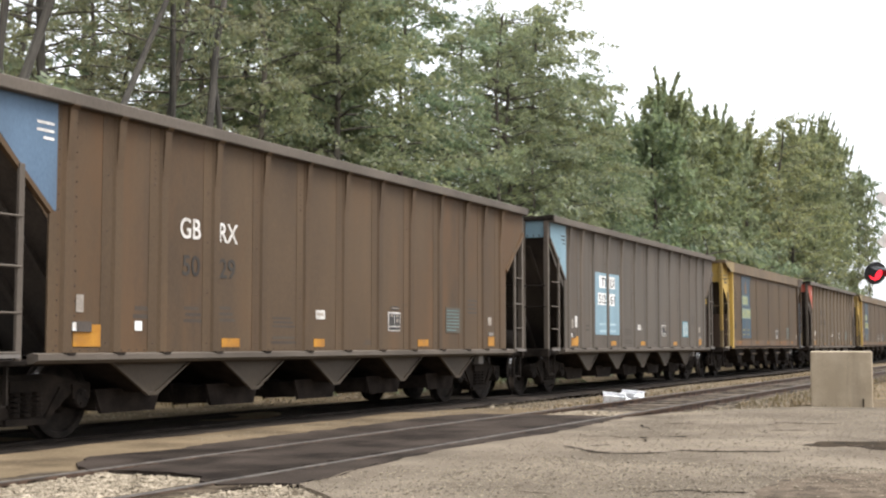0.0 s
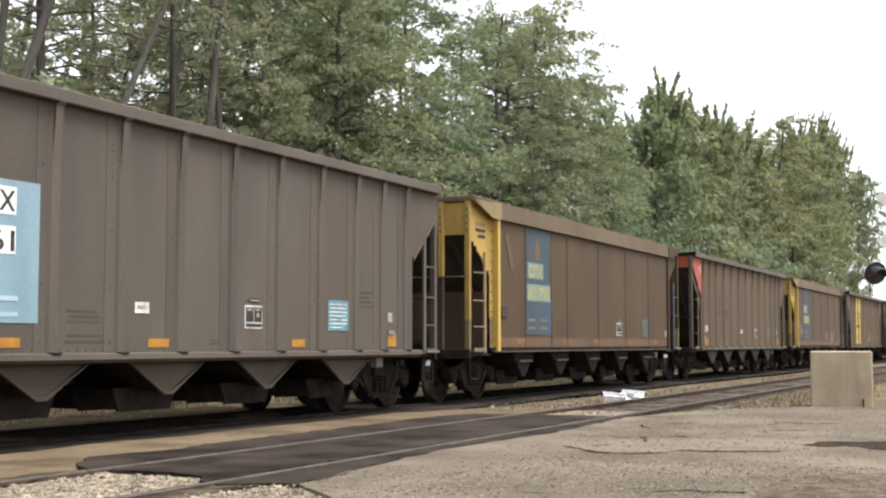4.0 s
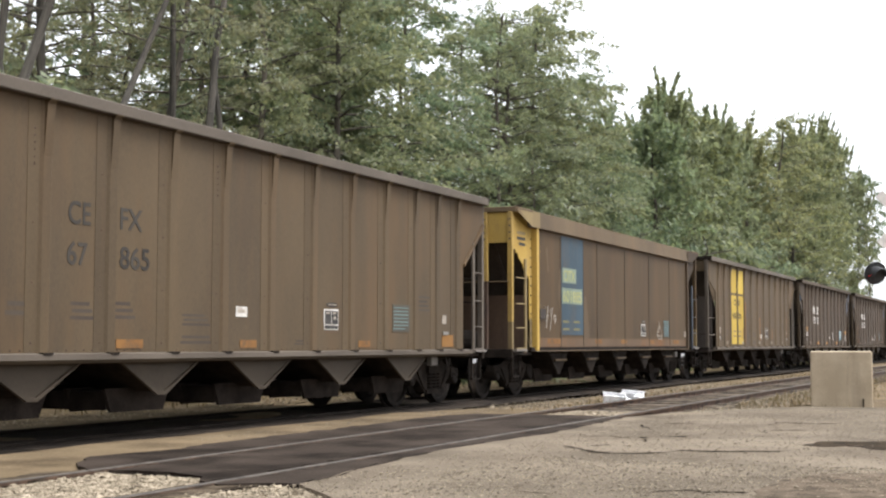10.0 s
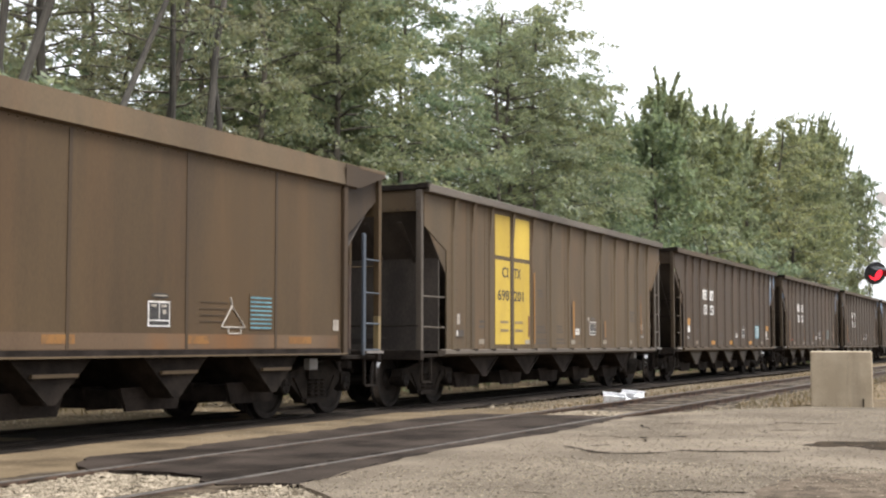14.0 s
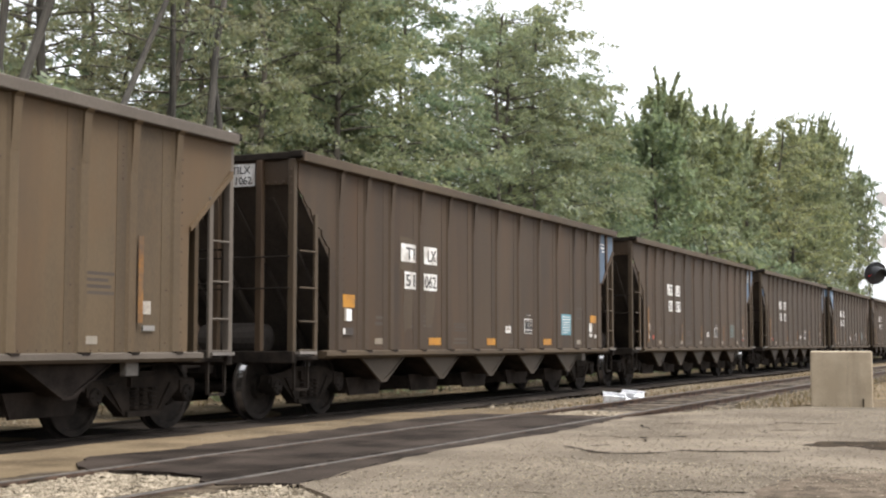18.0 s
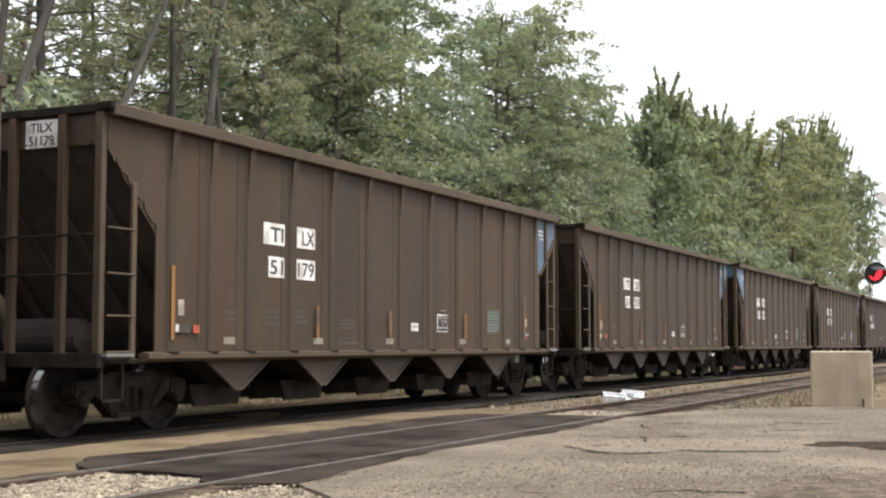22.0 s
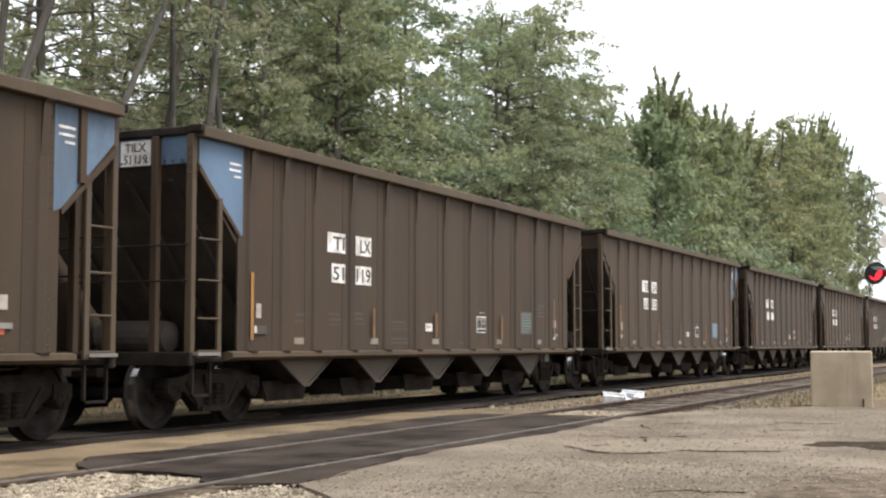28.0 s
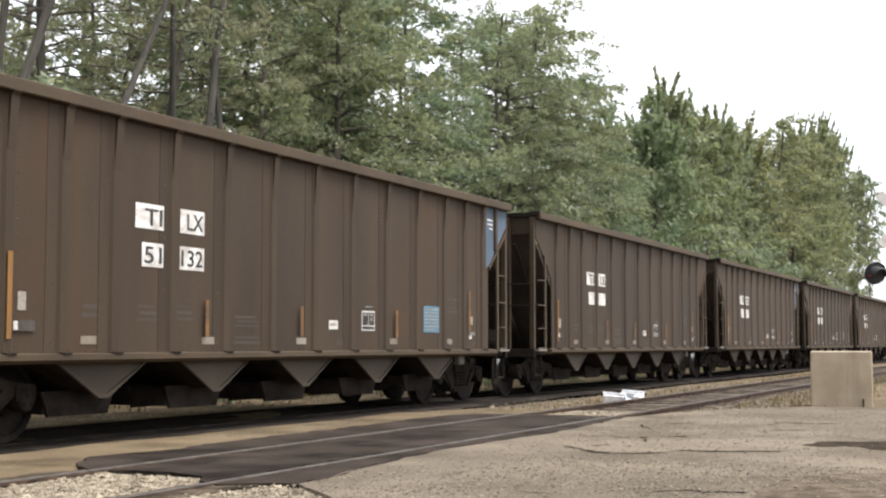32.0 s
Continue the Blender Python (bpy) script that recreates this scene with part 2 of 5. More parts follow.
def turned(bm, profile, n=24):
    """A profile of (radius, y) turned round the y axis."""
    rings = [[bm.verts.new((r * math.cos(k * math.tau / n), y, r * math.sin(k * math.tau / n))) for k in range(n)] for r, y in profile]
    for a, b in zip(rings, rings[1:]):
        for k in range(n):
            bm.faces.new((a[k], a[(k + 1) % n], b[(k + 1) % n], b[k]))
    bm.faces.new(rings[0]), bm.faces.new(rings[-1][::-1])
    return bm


def mesh_of(name, bm, bevel=0.0):
    if bevel:
        bmesh.ops.bevel(bm, geom=bm.edges[:], offset=bevel, segments=1, affect="EDGES", clamp_overlap=True)
    bmesh.ops.recalc_face_normals(bm, faces=bm.faces[:])
    me = bpy.data.meshes.new(name)
    bm.to_mesh(me)
    bm.free()
    me.materials.append(None)
    return me


def part(name, bm, mat, parent=None, label="", bevel=0.0, at=None, slots=()):
    """One mesh object; bm may be a bmesh or a mesh that alike parts share."""
    me = bm if isinstance(bm, bpy.types.Mesh) else mesh_of(name, bm, bevel)
    ob = new(name, me)
    for i, m in enumerate((mat, *slots)):
        if i >= len(me.materials):
            me.materials.append(None)
        ob.material_slots[i].link = "OBJECT"
        ob.material_slots[i].material = m
    while parent and parent.parent and parent.parent.parent:
        parent = parent.parent
    if name == "riveting":
        tagged(ob, kind="stuff")
    if parent:
        ob.parent = parent
    if at is not None:
        ob.matrix_basis = at
    if label:
        tagged(ob, label)
    return ob


STORE = {}


def shared(key, make, bevel=0.0):
    if key not in STORE:
        STORE[key] = mesh_of(key, make(bmesh.new()), bevel)
    return STORE[key]


def empty(name, m=None):
    ob = new(name)
    ob.empty_display_size = 0.3
    if m is not None:
        ob.matrix_basis = m
    return ob


def soup(name, verts, faces, mat, parent=None, label=""):
    me = bpy.data.meshes.new(name)
    me.from_pydata(verts.tolist() if hasattr(verts, "tolist") else verts, [], faces.tolist() if hasattr(faces, "tolist") else faces)
    me.materials.append(None)
    return part(name, me, mat, parent, label)


# ------------------------------------------------------------------ ground
def rough_height(x, y):
    z = 0.012 * noise.noise(Vector((x * 0.7, y * 0.7, 0))) + 0.03 * noise.noise(Vector((x * 0.12, y * 0.12, 3)))
    if x > 19.5 and y > 4.6:
        z -= 0.09 * min(1, (x - 19.5) / 4)
    if y > 15.5:
        z += min(2.2, (y - 15.5) * 0.18)
    return z - 0.045


def lines(stops):
    out = []
    for a, b, step in stops:
        n = max(1, round((b - a) / step))
        out += [a + (b - a) * i / n for i in range(n)]
    return out + [stops[-1][1]]


def ground_sheet():
    xs = lines([(-2500, -60, 610), (-60, 0, 6), (0, 30, 0.33), (30, 80, 1.2), (80, 260, 9), (260, 2500, 560)])
    ys = lines([(-2500, -40, 615), (-40, 0, 5), (0, 16, 0.33), (16, 40, 1.5), (40, 160, 12), (160, 2500, 585)])
    v = [(x, y, rough_height(x, y) if -60 < x < 260 and -40 < y < 160 else (2.1 if y > 40 else -0.05)) for y in ys for x in xs]
    w = len(xs)
    f = [(j * w + i, j * w + i + 1, (j + 1) * w + i + 1, (j + 1) * w + i) for j in range(len(ys) - 1) for i in range(w - 1)]
    ob = soup("ground", v, f, GRAVEL)
    for p in ob.data.polygons:
        p.use_smooth = True
    return tagged(ob, "tan gravel ground beside the railway tracks", "ground", kind="structure")


ground_sheet()


def wavy(pts, step=0.25, amp=0.05, seed=0):
    """An outline with its edges broken into short uneven steps."""
    out = []
    for i, p in enumerate(pts):
        q = pts[(i + 1) % len(pts)]
        n = max(1, int(math.dist(p, q) / step)) if math.dist(p, q) < 14 else 1
        for k in range(n):
            t = k / n
            x, y = p[0] + (q[0] - p[0]) * t, p[1] + (q[1] - p[1]) * t
            j = 0 if k == 0 else amp
            out.append((x + j * noise.noise(Vector((x * 3, y * 3, seed))), y + j * noise.noise(Vector((x * 3, y * 3, seed + 7)))))
    return out


def slab(name, pts, mat, top, thick=0.08):
    bm = prism(bmesh.new(), pts, "z", top - thick, top)
    bmesh.ops.triangulate(bm, faces=[f for f in bm.faces if len(f.verts) > 4])
    return part(name, bm, mat)


lot = slab("pavement_lot", wavy([(8.9, 5.28), (9.7, 5.38), (12.4, 5.66), (15.4, 5.5), (19.0, 5.72), (20.6, 5.36), (22.05, 4.79), (23.4, 3.82), (23.6, 2.5),
                             (24.2, -3), (24.2, -16), (-14, -16), (-14, -3), (3.0, 0.5), (6.9, 3.3), (8.2, 4.6)], 0.25, 0.10, 1), LOT, 0.0)
tagged(lot, "worn tan-grey asphalt lot with cracks and loose grit", "pavement", kind="structure")
crossing = empty("road_crossing")
tagged(crossing, "dark patched asphalt road crossing laid over the siding track", "road", kind="structure")
for nm, pts in (("near_strip", [(8.95, 5.30), (9.7, 5.40), (12.4, 5.68), (15.4, 5.52), (19.0, 5.74), (19.05, 5.92), (8.7, 5.92)]),
                ("middle_strip", [(8.8, 6.07), (19.2, 6.07), (19.3, 6.6), (19.2, 7.38), (9.25, 7.38), (9.35, 6.8), (9.1, 6.3)]),
                ("far_strip", [(9.2, 7.53), (19.2, 7.53), (19.1, 8.2), (18.2, 8.42), (15, 8.36), (12.4, 8.34), (11.2, 8.25), (10.3, 8.45), (9.7, 8.1)])):
    s = slab(nm, wavy(pts, 0.11, 0.13, 5), TAR, -0.008)
    s.parent = crossing

# cracks and dirt-filled breaks in the lot
def crack(pts, w, seed):
    rnd = random.Random(seed)
    line = []
    for p, q in zip(pts, pts[1:]):
        n = max(2, int(math.dist(p, q) / 0.12))
        line += [(p[0] + (q[0] - p[0]) * k / n + rnd.uniform(-0.05, 0.05), p[1] + (q[1] - p[1]) * k / n + rnd.uniform(-0.04, 0.04)) for k in range(n)]
    v, f = [], []
    for i, (x, y) in enumerate(line):
        h = 1.3 * w * rnd.uniform(0.15, 1.0) * (0.15 if i in (0, len(line) - 1) else 1)
        v += [(x - h, y, 0.004), (x + h, y, 0.004)]
        if i:
            f.append((2 * i - 2, 2 * i - 1, 2 * i + 1, 2 * i))
    ob = soup("crack", v, f, CRACK, lot)


for i, (pts, w) in enumerate([([(13.28, 4.68), (12.79, 4.25), (12.53, 3.92), (12.78, 3.58), (13.18, 3.4), (13.26, 3.08), (13.33, 2.86), (13.5, 2.56), (13.74, 2.32)], 0.075),
                              ([(14.73, 4.98), (15.0, 4.69), (14.73, 4.52), (15.03, 4.33), (14.14, 4.04)], 0.06), ([(13.41, 4.41), (13.62, 4.34), (13.5, 4.2)], 0.07), ([(15.16, 4.05), (15.2, 3.9), (15.1, 3.77)], 0.11),
                              ([(14.54, 3.86), (14.7, 3.8), (14.86, 3.78)], 0.06), ([(17.26, 4.97), (16.7, 4.8), (16.13, 4.5)], 0.07), ([(17.54, 4.75), (17.78, 4.48), (17.6, 4.2)], 0.07), ([(19.6, 4.8), (20.0, 4.56)], 0.09),
                              ([(17.8, 3.4), (18.55, 3.44), (18.36, 2.93), (18.6, 2.5)], 0.09), ([(9.34, 2.69), (9.58, 2.62), (9.65, 2.39), (9.62, 2.24), (9.71, 2.05), (9.93, 1.94)], 0.05),
                              ([(9.1, 3.6), (9.03, 3.38), (8.97, 3.22)], 0.04), ([(15.49, 2.66), (15.3, 2.55)], 0.08), ([(16.69, 3.27), (16.95, 2.91), (16.8, 2.5)], 0.05),
                              ([(9.0, 5.25), (9.8, 5.36), (11.0, 5.55), (12.4, 5.66), (13.9, 5.58), (15.4, 5.5), (17.2, 5.62), (19.0, 5.72), (20.6, 5.38)], 0.06)]):
    crack(pts, w, i)
for i, pts in enumerate([[(14.61, 2.41), (15.03, 2.35), (15.13, 2.04), (15.37, 1.69), (15.4, 0.9), (14.5, 0.9), (14.18, 1.72), (14.51, 2.0), (14.3, 2.22)],
                         [(10.24, 1.98), (11.11, 1.82), (11.46, 1.55), (11.86, 1.0), (9.54, 0.75), (9.11, 1.89)], [(7.7, 3.9), (8.2, 3.6), (8.0, 3.0), (7.4, 3.2)]]):
    p = slab("dirt_patch", wavy(pts, 0.12, 0.16, 20 + i), LOOSE if i else DIRT, 0.006, 0.05)
    p.parent = lot


def scatter(name, spots, size, mat, label, seed, category, flat=0.7):
    """Small uneven stones joined into one mesh; spots: rows of x0, x1, y0, y1, z, count."""
    rng = np.random.default_rng(seed)
    base = np.array([(1, 0, 0), (-1, 0, 0), (0, 1, 0), (0, -1, 0), (0, 0, 1), (0, 0, -1)], float)
    tri = np.array([(0, 2, 4), (2, 1, 4), (1, 3, 4), (3, 0, 4), (2, 0, 5), (1, 2, 5), (3, 1, 5), (0, 3, 5)])
    vs, fs, at = [], [], 0
    for x0, x1, y0, y1, z, n in spots:
        c = np.column_stack([rng.uniform(x0, x1, n), rng.uniform(y0, y1, n), np.full(n, z)])
        s = rng.lognormal(math.log(size), 0.4, n)
        q = rng.normal(size=(n, 3, 3))
        q, _ = np.linalg.qr(q)
        v = np.einsum("kj,nji->nki", base, q) * (s[:, None, None] * rng.uniform(0.6, 1.2, (n, 6, 1)))
        v[:, :, 2] *= flat
        v += c[:, None, :]
        vs.append(v.reshape(-1, 3))
        fs.append((tri[None] + 6 * np.arange(n)[:, None, None] + at).reshape(-1, 3))
        at += 6 * n
    ob = soup(name, np.concatenate(vs), np.concatenate(fs), mat)
    return tagged(ob, label, category, kind="stuff")


scatter("ballast_stones", [(5.5, 9.2, 6.12, 7.38, -0.035, 7500), (5.0, 8.9, 4.4, 5.75, -0.035, 8000), (19.3, 21.4, 6.05, 7.38, -0.06, 2200),
                          (8, 46, 12.7, 14.4, -0.045, 4000), (20, 40, 7.6, 9.6, -0.12, 3000), (20, 40, 4.8, 5.9, -0.12, 500)], 0.0165, STONE, "pale crushed limestone ballast between the rails", 3, "ballast")
scatter("grit", [(7.5, 22, 0.2, 5.3, 0.003, 6000), (7.5, 12, 0.2, 4.6, 0.003, 6000), (8, 26, 8.45, 9.4, -0.045, 3000)], 0.0085, LITTER, "loose brown grit and leaf scraps on the asphalt lot", 4, "grit", 0.5)
scatter("pebbles", [(7.5, 22, 0.2, 5.3, 0.003, 7000), (7.5, 12, 0.2, 4.6, 0.003, 5500), (8.0, 10.5, 3.6, 5.3, 0.003, 900), (10.0, 12.0, 0.8, 1.9, 0.012, 700)], 0.0075, STONE, "small pale pebbles strewn over the asphalt lot", 8, "pebbles", 0.5)
scatter("gravel_drift", [(20.5, 34, 3.9, 5.6, -0.085, 3200), (23.8, 30, -2, 3.8, -0.06, 2600)], 0.016, STONE, "pale gravel along the lot edge", 6, "gravel")


# ------------------------------------------------------------------ tracks
def rail_mesh(bm, x0, x1):
    half = [(0.067, -0.17), (0.067, -0.155), (0.012, -0.13), (0.010, -0.045), (0.036, -0.035), (0.036, -0.006), (0.030, 0.0)]
    prism(bm, [(y, z) for y, z in half] + [(-y, z) for y, z in half[::-1]], "x", x0, x1)
    for f in bm.faces:
        if f.normal.z > 0.7 or f.calc_center_median().z > -0.004:
            f.material_index = 1
    return bm


def track(name, centre, z, tie_rows, label, web, head):
    ob = tagged(empty(name, pose(0, centre, z)), label, "railway track", kind="structure")
    me = mesh_of("rail", rail_mesh(bmesh.new(), -60, 320))
    for y in (-0.752, 0.752):
        part("rail", me, web, ob, at=pose(0, y, 0), slots=(head,))
    tie = mesh_of("tie", box(bmesh.new(), -0.11, 0.11, -1.28, 1.28, -0.17, 0), 0.012)
    rnd = random.Random(7)
    for a, b, top in tie_rows:
        for k in range(int((b - a) / 0.51)):
            part("tie", tie, TIE, ob, at=pose(a + k * 0.51 + rnd.uniform(-0.03, 0.03), rnd.uniform(-0.05, 0.05), top + rnd.uniform(-0.02, 0.012), 0, 0, rnd.uniform(-2, 2)))
    return ob


track("track_siding", 6.72, 0.0, [(19.8, 75, -0.10)], "rusty siding track with worn rail heads in gravel and asphalt", RUST, RAILHEAD)
# dark web and head colours put the train's shade onto these rails
track("track_main", 11.06, 0.0, [(2, 62, -0.06)], "main line track under the passing coal train", STEEL, WHEEL)


def coal_shade_bed():
    """Coal-stained ballast under the main line, coloured darker still for the train's shade."""
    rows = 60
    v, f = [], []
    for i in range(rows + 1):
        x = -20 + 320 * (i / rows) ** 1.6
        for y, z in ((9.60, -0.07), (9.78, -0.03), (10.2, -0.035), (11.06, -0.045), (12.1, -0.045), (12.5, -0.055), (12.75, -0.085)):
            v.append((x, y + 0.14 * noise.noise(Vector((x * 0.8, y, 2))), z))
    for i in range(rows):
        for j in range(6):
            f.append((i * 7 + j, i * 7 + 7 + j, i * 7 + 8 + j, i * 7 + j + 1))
    tagged(soup("track_bed", v, f, COAL_SHADE), "coal-stained ballast bed of the main line, darkened with train shade", "ballast", kind="structure")


# coal stain and the shade under the cars, both in the base colour
COAL_SHADE = material("coal_and_shade_ballast", (0.0130, 0.0100, 0.0076), (0.0316, 0.0244, 0.0185), 1.5, 30, 0.95, bump=0.9, depth=0.03, spec=0.1)
coal_shade_bed()


def dark_soil():
    """Dark soil between and beside the siding's rails, past the road."""
    for pts, top in (([(21.2, 6.1), (23, 6.05), (30, 6.04), (75, 6.04), (75, 7.4), (30, 7.4), (22.6, 7.4), (21.9, 6.9)], -0.118),
                     ([(2, 7.44), (8.6, 7.46), (9.5, 7.5), (9.9, 7.72), (8.7, 7.84), (6, 7.86), (2, 7.8)], -0.02),
                     ([(2, 5.72), (6.5, 5.70), (8.2, 5.66), (8.9, 5.6), (8.85, 5.93), (2, 5.93)], -0.02), ([(2, 6.05), (7.0, 6.05), (8.7, 6.06), (8.6, 6.16), (6, 6.17), (2, 6.2)], -0.02),
                     ([(22.4, 5.2), (26, 5.0), (34, 4.9), (70, 4.9), (70, 5.9), (30, 5.9), (21.6, 5.9)], -0.118)):
        ob = slab("soil_strip", wavy(pts, 0.2, 0.16, 31), SOIL, top, 0.06)
        tagged(ob, "dark soil strip along the siding rails", "soil", kind="structure")


SOIL = material("dark_soil", (0.0149, 0.0112, 0.0078), (0.105, 0.082, 0.057), 2.6, 34, 0.95, bump=0.9, c=(0.0279, 0.0207, 0.0139), depth=0.03, spec=0.04)
dark_soil()


# ------------------------------------------------------------------ hopper cars
POSTS = [-6.12, -5.29, -4.44, -3.36, -2.24, -1.12, 0.0, 1.12, 2.24, 3.36, 4.44, 5.29, 6.12]
HALF, SIDE, TOP, SILL = 7.3, 1.55, 3.75, 0.92


def lettering(text, height, mat, parent, x, z, y, width=None, turn=0):
    """Raised stencil characters: lower left corner at x, z, facing the side of the line (turn 0) or the end of the car (turn -90)."""
    cu = bpy.data.curves.new("lettering", "FONT")
    cu.body, cu.size, cu.extrude, cu.offset = text, height / 0.72, 0.002, height * 0.016
    tmp = new("lettering_outline", cu)
    bpy.context.view_layer.update()
    me = bpy.data.meshes.new_from_object(tmp.evaluated_get(bpy.context.evaluated_depsgraph_get()))
    bpy.data.objects.remove(tmp)
    me.materials.clear()
    me.materials.append(None)
    xs = [v.co.x for v in me.vertices]
    fit = (width / (max(xs) - min(xs))) if width else 1.0
    x_min = min(xs)
    for v in me.vertices:
        v.co.x = (v.co.x - x_min) * fit
    # each character becomes a part of its own
    bm = bmesh.new()
    bm.from_mesh(me)
    bpy.data.meshes.remove(me)
    left = set(bm.faces)
    while left:
        stack, island = [left.pop()], []
        while stack:
            f = stack.pop()
            island.append(f)
            for e in f.edges:
                for g in e.link_faces:
                    if g in left:
                        left.remove(g)
                        stack.append(g)
        one, known = bmesh.new(), {}
        for f in island:
            for v in f.verts:
                if v not in known:
                    known[v] = one.verts.new(v.co)
            one.faces.new([known[v] for v in f.verts])
        part("letter", one, mat, parent, at=pose(x, y, z, 90, 0, turn))
    bm.free()


def plate(name, x0, x1, z0, z1, mat, parent, y, label="", thick=0.004):
    """A thin painted field on the side facing the lot."""
    return part(name, box(bmesh.new(), x0, x1, y - thick, y, z0, z1), mat, parent, label)


def end_plate(name, y0, y1, z0, z1, mat, parent, x, label=""):
    return part(name, box(bmesh.new(), x - 0.004, x, y0, y1, z0, z1), mat, parent, label)


def wheelset_mesh(bm):
    for s in (-1, 1):
        prof = [(0.10, 0.62), (0.13, 0.66), (0.36, 0.70), (0.38, 0.665), (0.49, 0.665), (0.49, 0.695), (0.462, 0.705), (0.455, 0.80), (0.44, 0.805), (0.385, 0.80), (0.37, 0.765), (0.17, 0.76), (0.15, 0.82), (0.10, 0.83)]
        turned(bm, [(r, s * y) for r, y in prof], 28)
        turned(bm, [(0.085, s * 0.82), (0.085, s * 0.93), (0.115, s * 0.94), (0.115, s * 1.10), (0.10, s * 1.12)], 14)
        for k in range(3):
            a = k * math.tau / 3
            box(bm, math.cos(a) * 0.06 - 0.016, math.cos(a) * 0.06 + 0.016, s * 1.12 - 0.015, s * 1.12 + 0.015, math.sin(a) * 0.06 - 0.016, math.sin(a) * 0.06 + 0.016)
    turned(bm, [(0.085, -0.7), (0.08, 0.0), (0.085, 0.7)], 12)
    for f in bm.faces:
        c = f.calc_center_median()
        if 0.70 < abs(c.y) < 0.80 and math.hypot(c.x, c.z) > 0.05 and all(math.hypot(v.co.x, v.co.z) > 0.45 for v in f.verts):
            f.material_index = 1
    return bm


def side_frame_mesh(bm):
    out = [(-1.08, 0.52), (-1.05, 0.64), (-0.72, 0.66), (-0.42, 0.74), (0.42, 0.74), (0.72, 0.66), (1.05, 0.64), (1.08, 0.52), (0.74, 0.52), (0.52, 0.36), (0.34, 0.22), (-0.34, 0.22), (-0.52, 0.36), (-0.74, 0.52)]
    prism(bm, out, "y", -0.075, 0.075)
    for x in (-0.17, 0.0, 0.17):  # spring nest standing proud in the window
        for k in range(5):
            turned_z(bm, x, 0.30 + k * 0.055, 0.062)
    box(bm, -0.31, 0.31, -0.11, 0.11, 0.20, 0.27)
    box(bm, -0.28, 0.28, -0.13, 0.13, 0.56, 0.68)
    for s in (-1, 1):
        prism(bm, [(s * 0.30, 0.28), (s * 0.40, 0.28), (s * 0.66, 0.58), (s * 0.54, 0.60)], "y", -0.10, 0.10)
        box(bm, s * 0.89 - 0.15, s * 0.89 + 0.15, -0.10, 0.10, 0.46, 0.62)
    return bm


def turned_z(bm, x, z, r, n=8):
    a = [bm.verts.new((x + r * math.cos(k * math.tau / n), -0.09 + r * math.sin(k * math.tau / n), z)) for k in range(n)]
    b = [bm.verts.new((v.co.x, v.co.y, z + 0.032)) for v in a]
    for k in range(n):
        bm.faces.new((a[k], a[(k + 1) % n], b[(k + 1) % n], b[k]))
    bm.faces.new(a[::-1]), bm.faces.new(b)


def worn_edge(p, q, n, amp, seed):
    """Points from p to q, put out of line as a sooty, eaten edge is."""
    rnd = random.Random(seed)
    return [(p[0] + (q[0] - p[0]) * i / n + rnd.uniform(-amp, amp), p[1] + (q[1] - p[1]) * i / n + rnd.uniform(-amp, amp)) for i in range(1, n)]


def side_sheet(bm, inner, cut_top, cut_low, near=None, worn=0.0):
    """The side with its hip ends, cut back under the slope sheets."""
    x = inner
    a, c = near or (cut_top - 0.06, cut_low)
    prism(bm, [(-HALF, a), (-HALF, TOP - 0.02), (HALF, TOP - 0.02), (HALF, cut_top), (x, cut_low), (x, SILL), (-x, SILL), (-x, c)] + (worn_edge((-x, c), (-HALF, a), 14, worn, 4) if worn else []), "y", -0.012, 0.012)
    return bm


def rivets(bm, pts, y, r=0.014):
    for x, z in pts:
        v = [bm.verts.new((x + r * math.cos(k * math.tau / 6), y, z + r * math.sin(k * math.tau / 6))) for k in range(6)]
        t = bm.verts.new((x, y - r, z))
        for k in range(6):
            bm.faces.new((v[k], v[(k + 1) % 6], t))
    return bm


def post_mesh(bm, z0=SILL, z1=TOP - 0.1, w=0.10, d=0.032):
    prism(bm, [(-w, 0), (-w * 0.62, -d), (w * 0.62, -d), (w, 0)], "z", z0, z1)
    prism(bm, [(-d - 0.003, z1 - 0.62), (-0.072, z1 - 0.08), (-0.11, z1 - 0.04), (-0.11, z1), (0, z1), (0, z1 - 0.62)], "x", -w * 0.6, w * 0.6)
    return bm


def bay_mesh(bm, hw, tip):
    """A discharge pocket: sloped sheets meeting at the tip, with a lip along the doors."""
    prism(bm, [(-hw, SILL), (hw, SILL), (0.07, tip), (-0.07, tip)], "y", -1.40, 1.40)
    return bm


def lip_mesh(bm, hw, tip):
    """The folded lip along a pocket's edge."""
    return prism(bm, [(-hw, SILL), (-hw - 0.03, SILL), (-0.08, tip - 0.03), (0.08, tip - 0.03), (hw + 0.03, SILL), (hw, SILL), (0.06, tip + 0.012), (-0.06, tip + 0.012)], "y", -0.02, 0.02)


def gate_mesh(bm):
    box(bm, -0.55, 0.55, -1.05, 1.05, 0.30, 0.52)
    for y in (-1.07, -0.5, 0.5, 1.07):
        prism(bm, [(-0.62, 0.55), (0.62, 0.55), (0.5, 0.27), (-0.5, 0.27)], "y", y - 0.02, y + 0.02)
    return bm


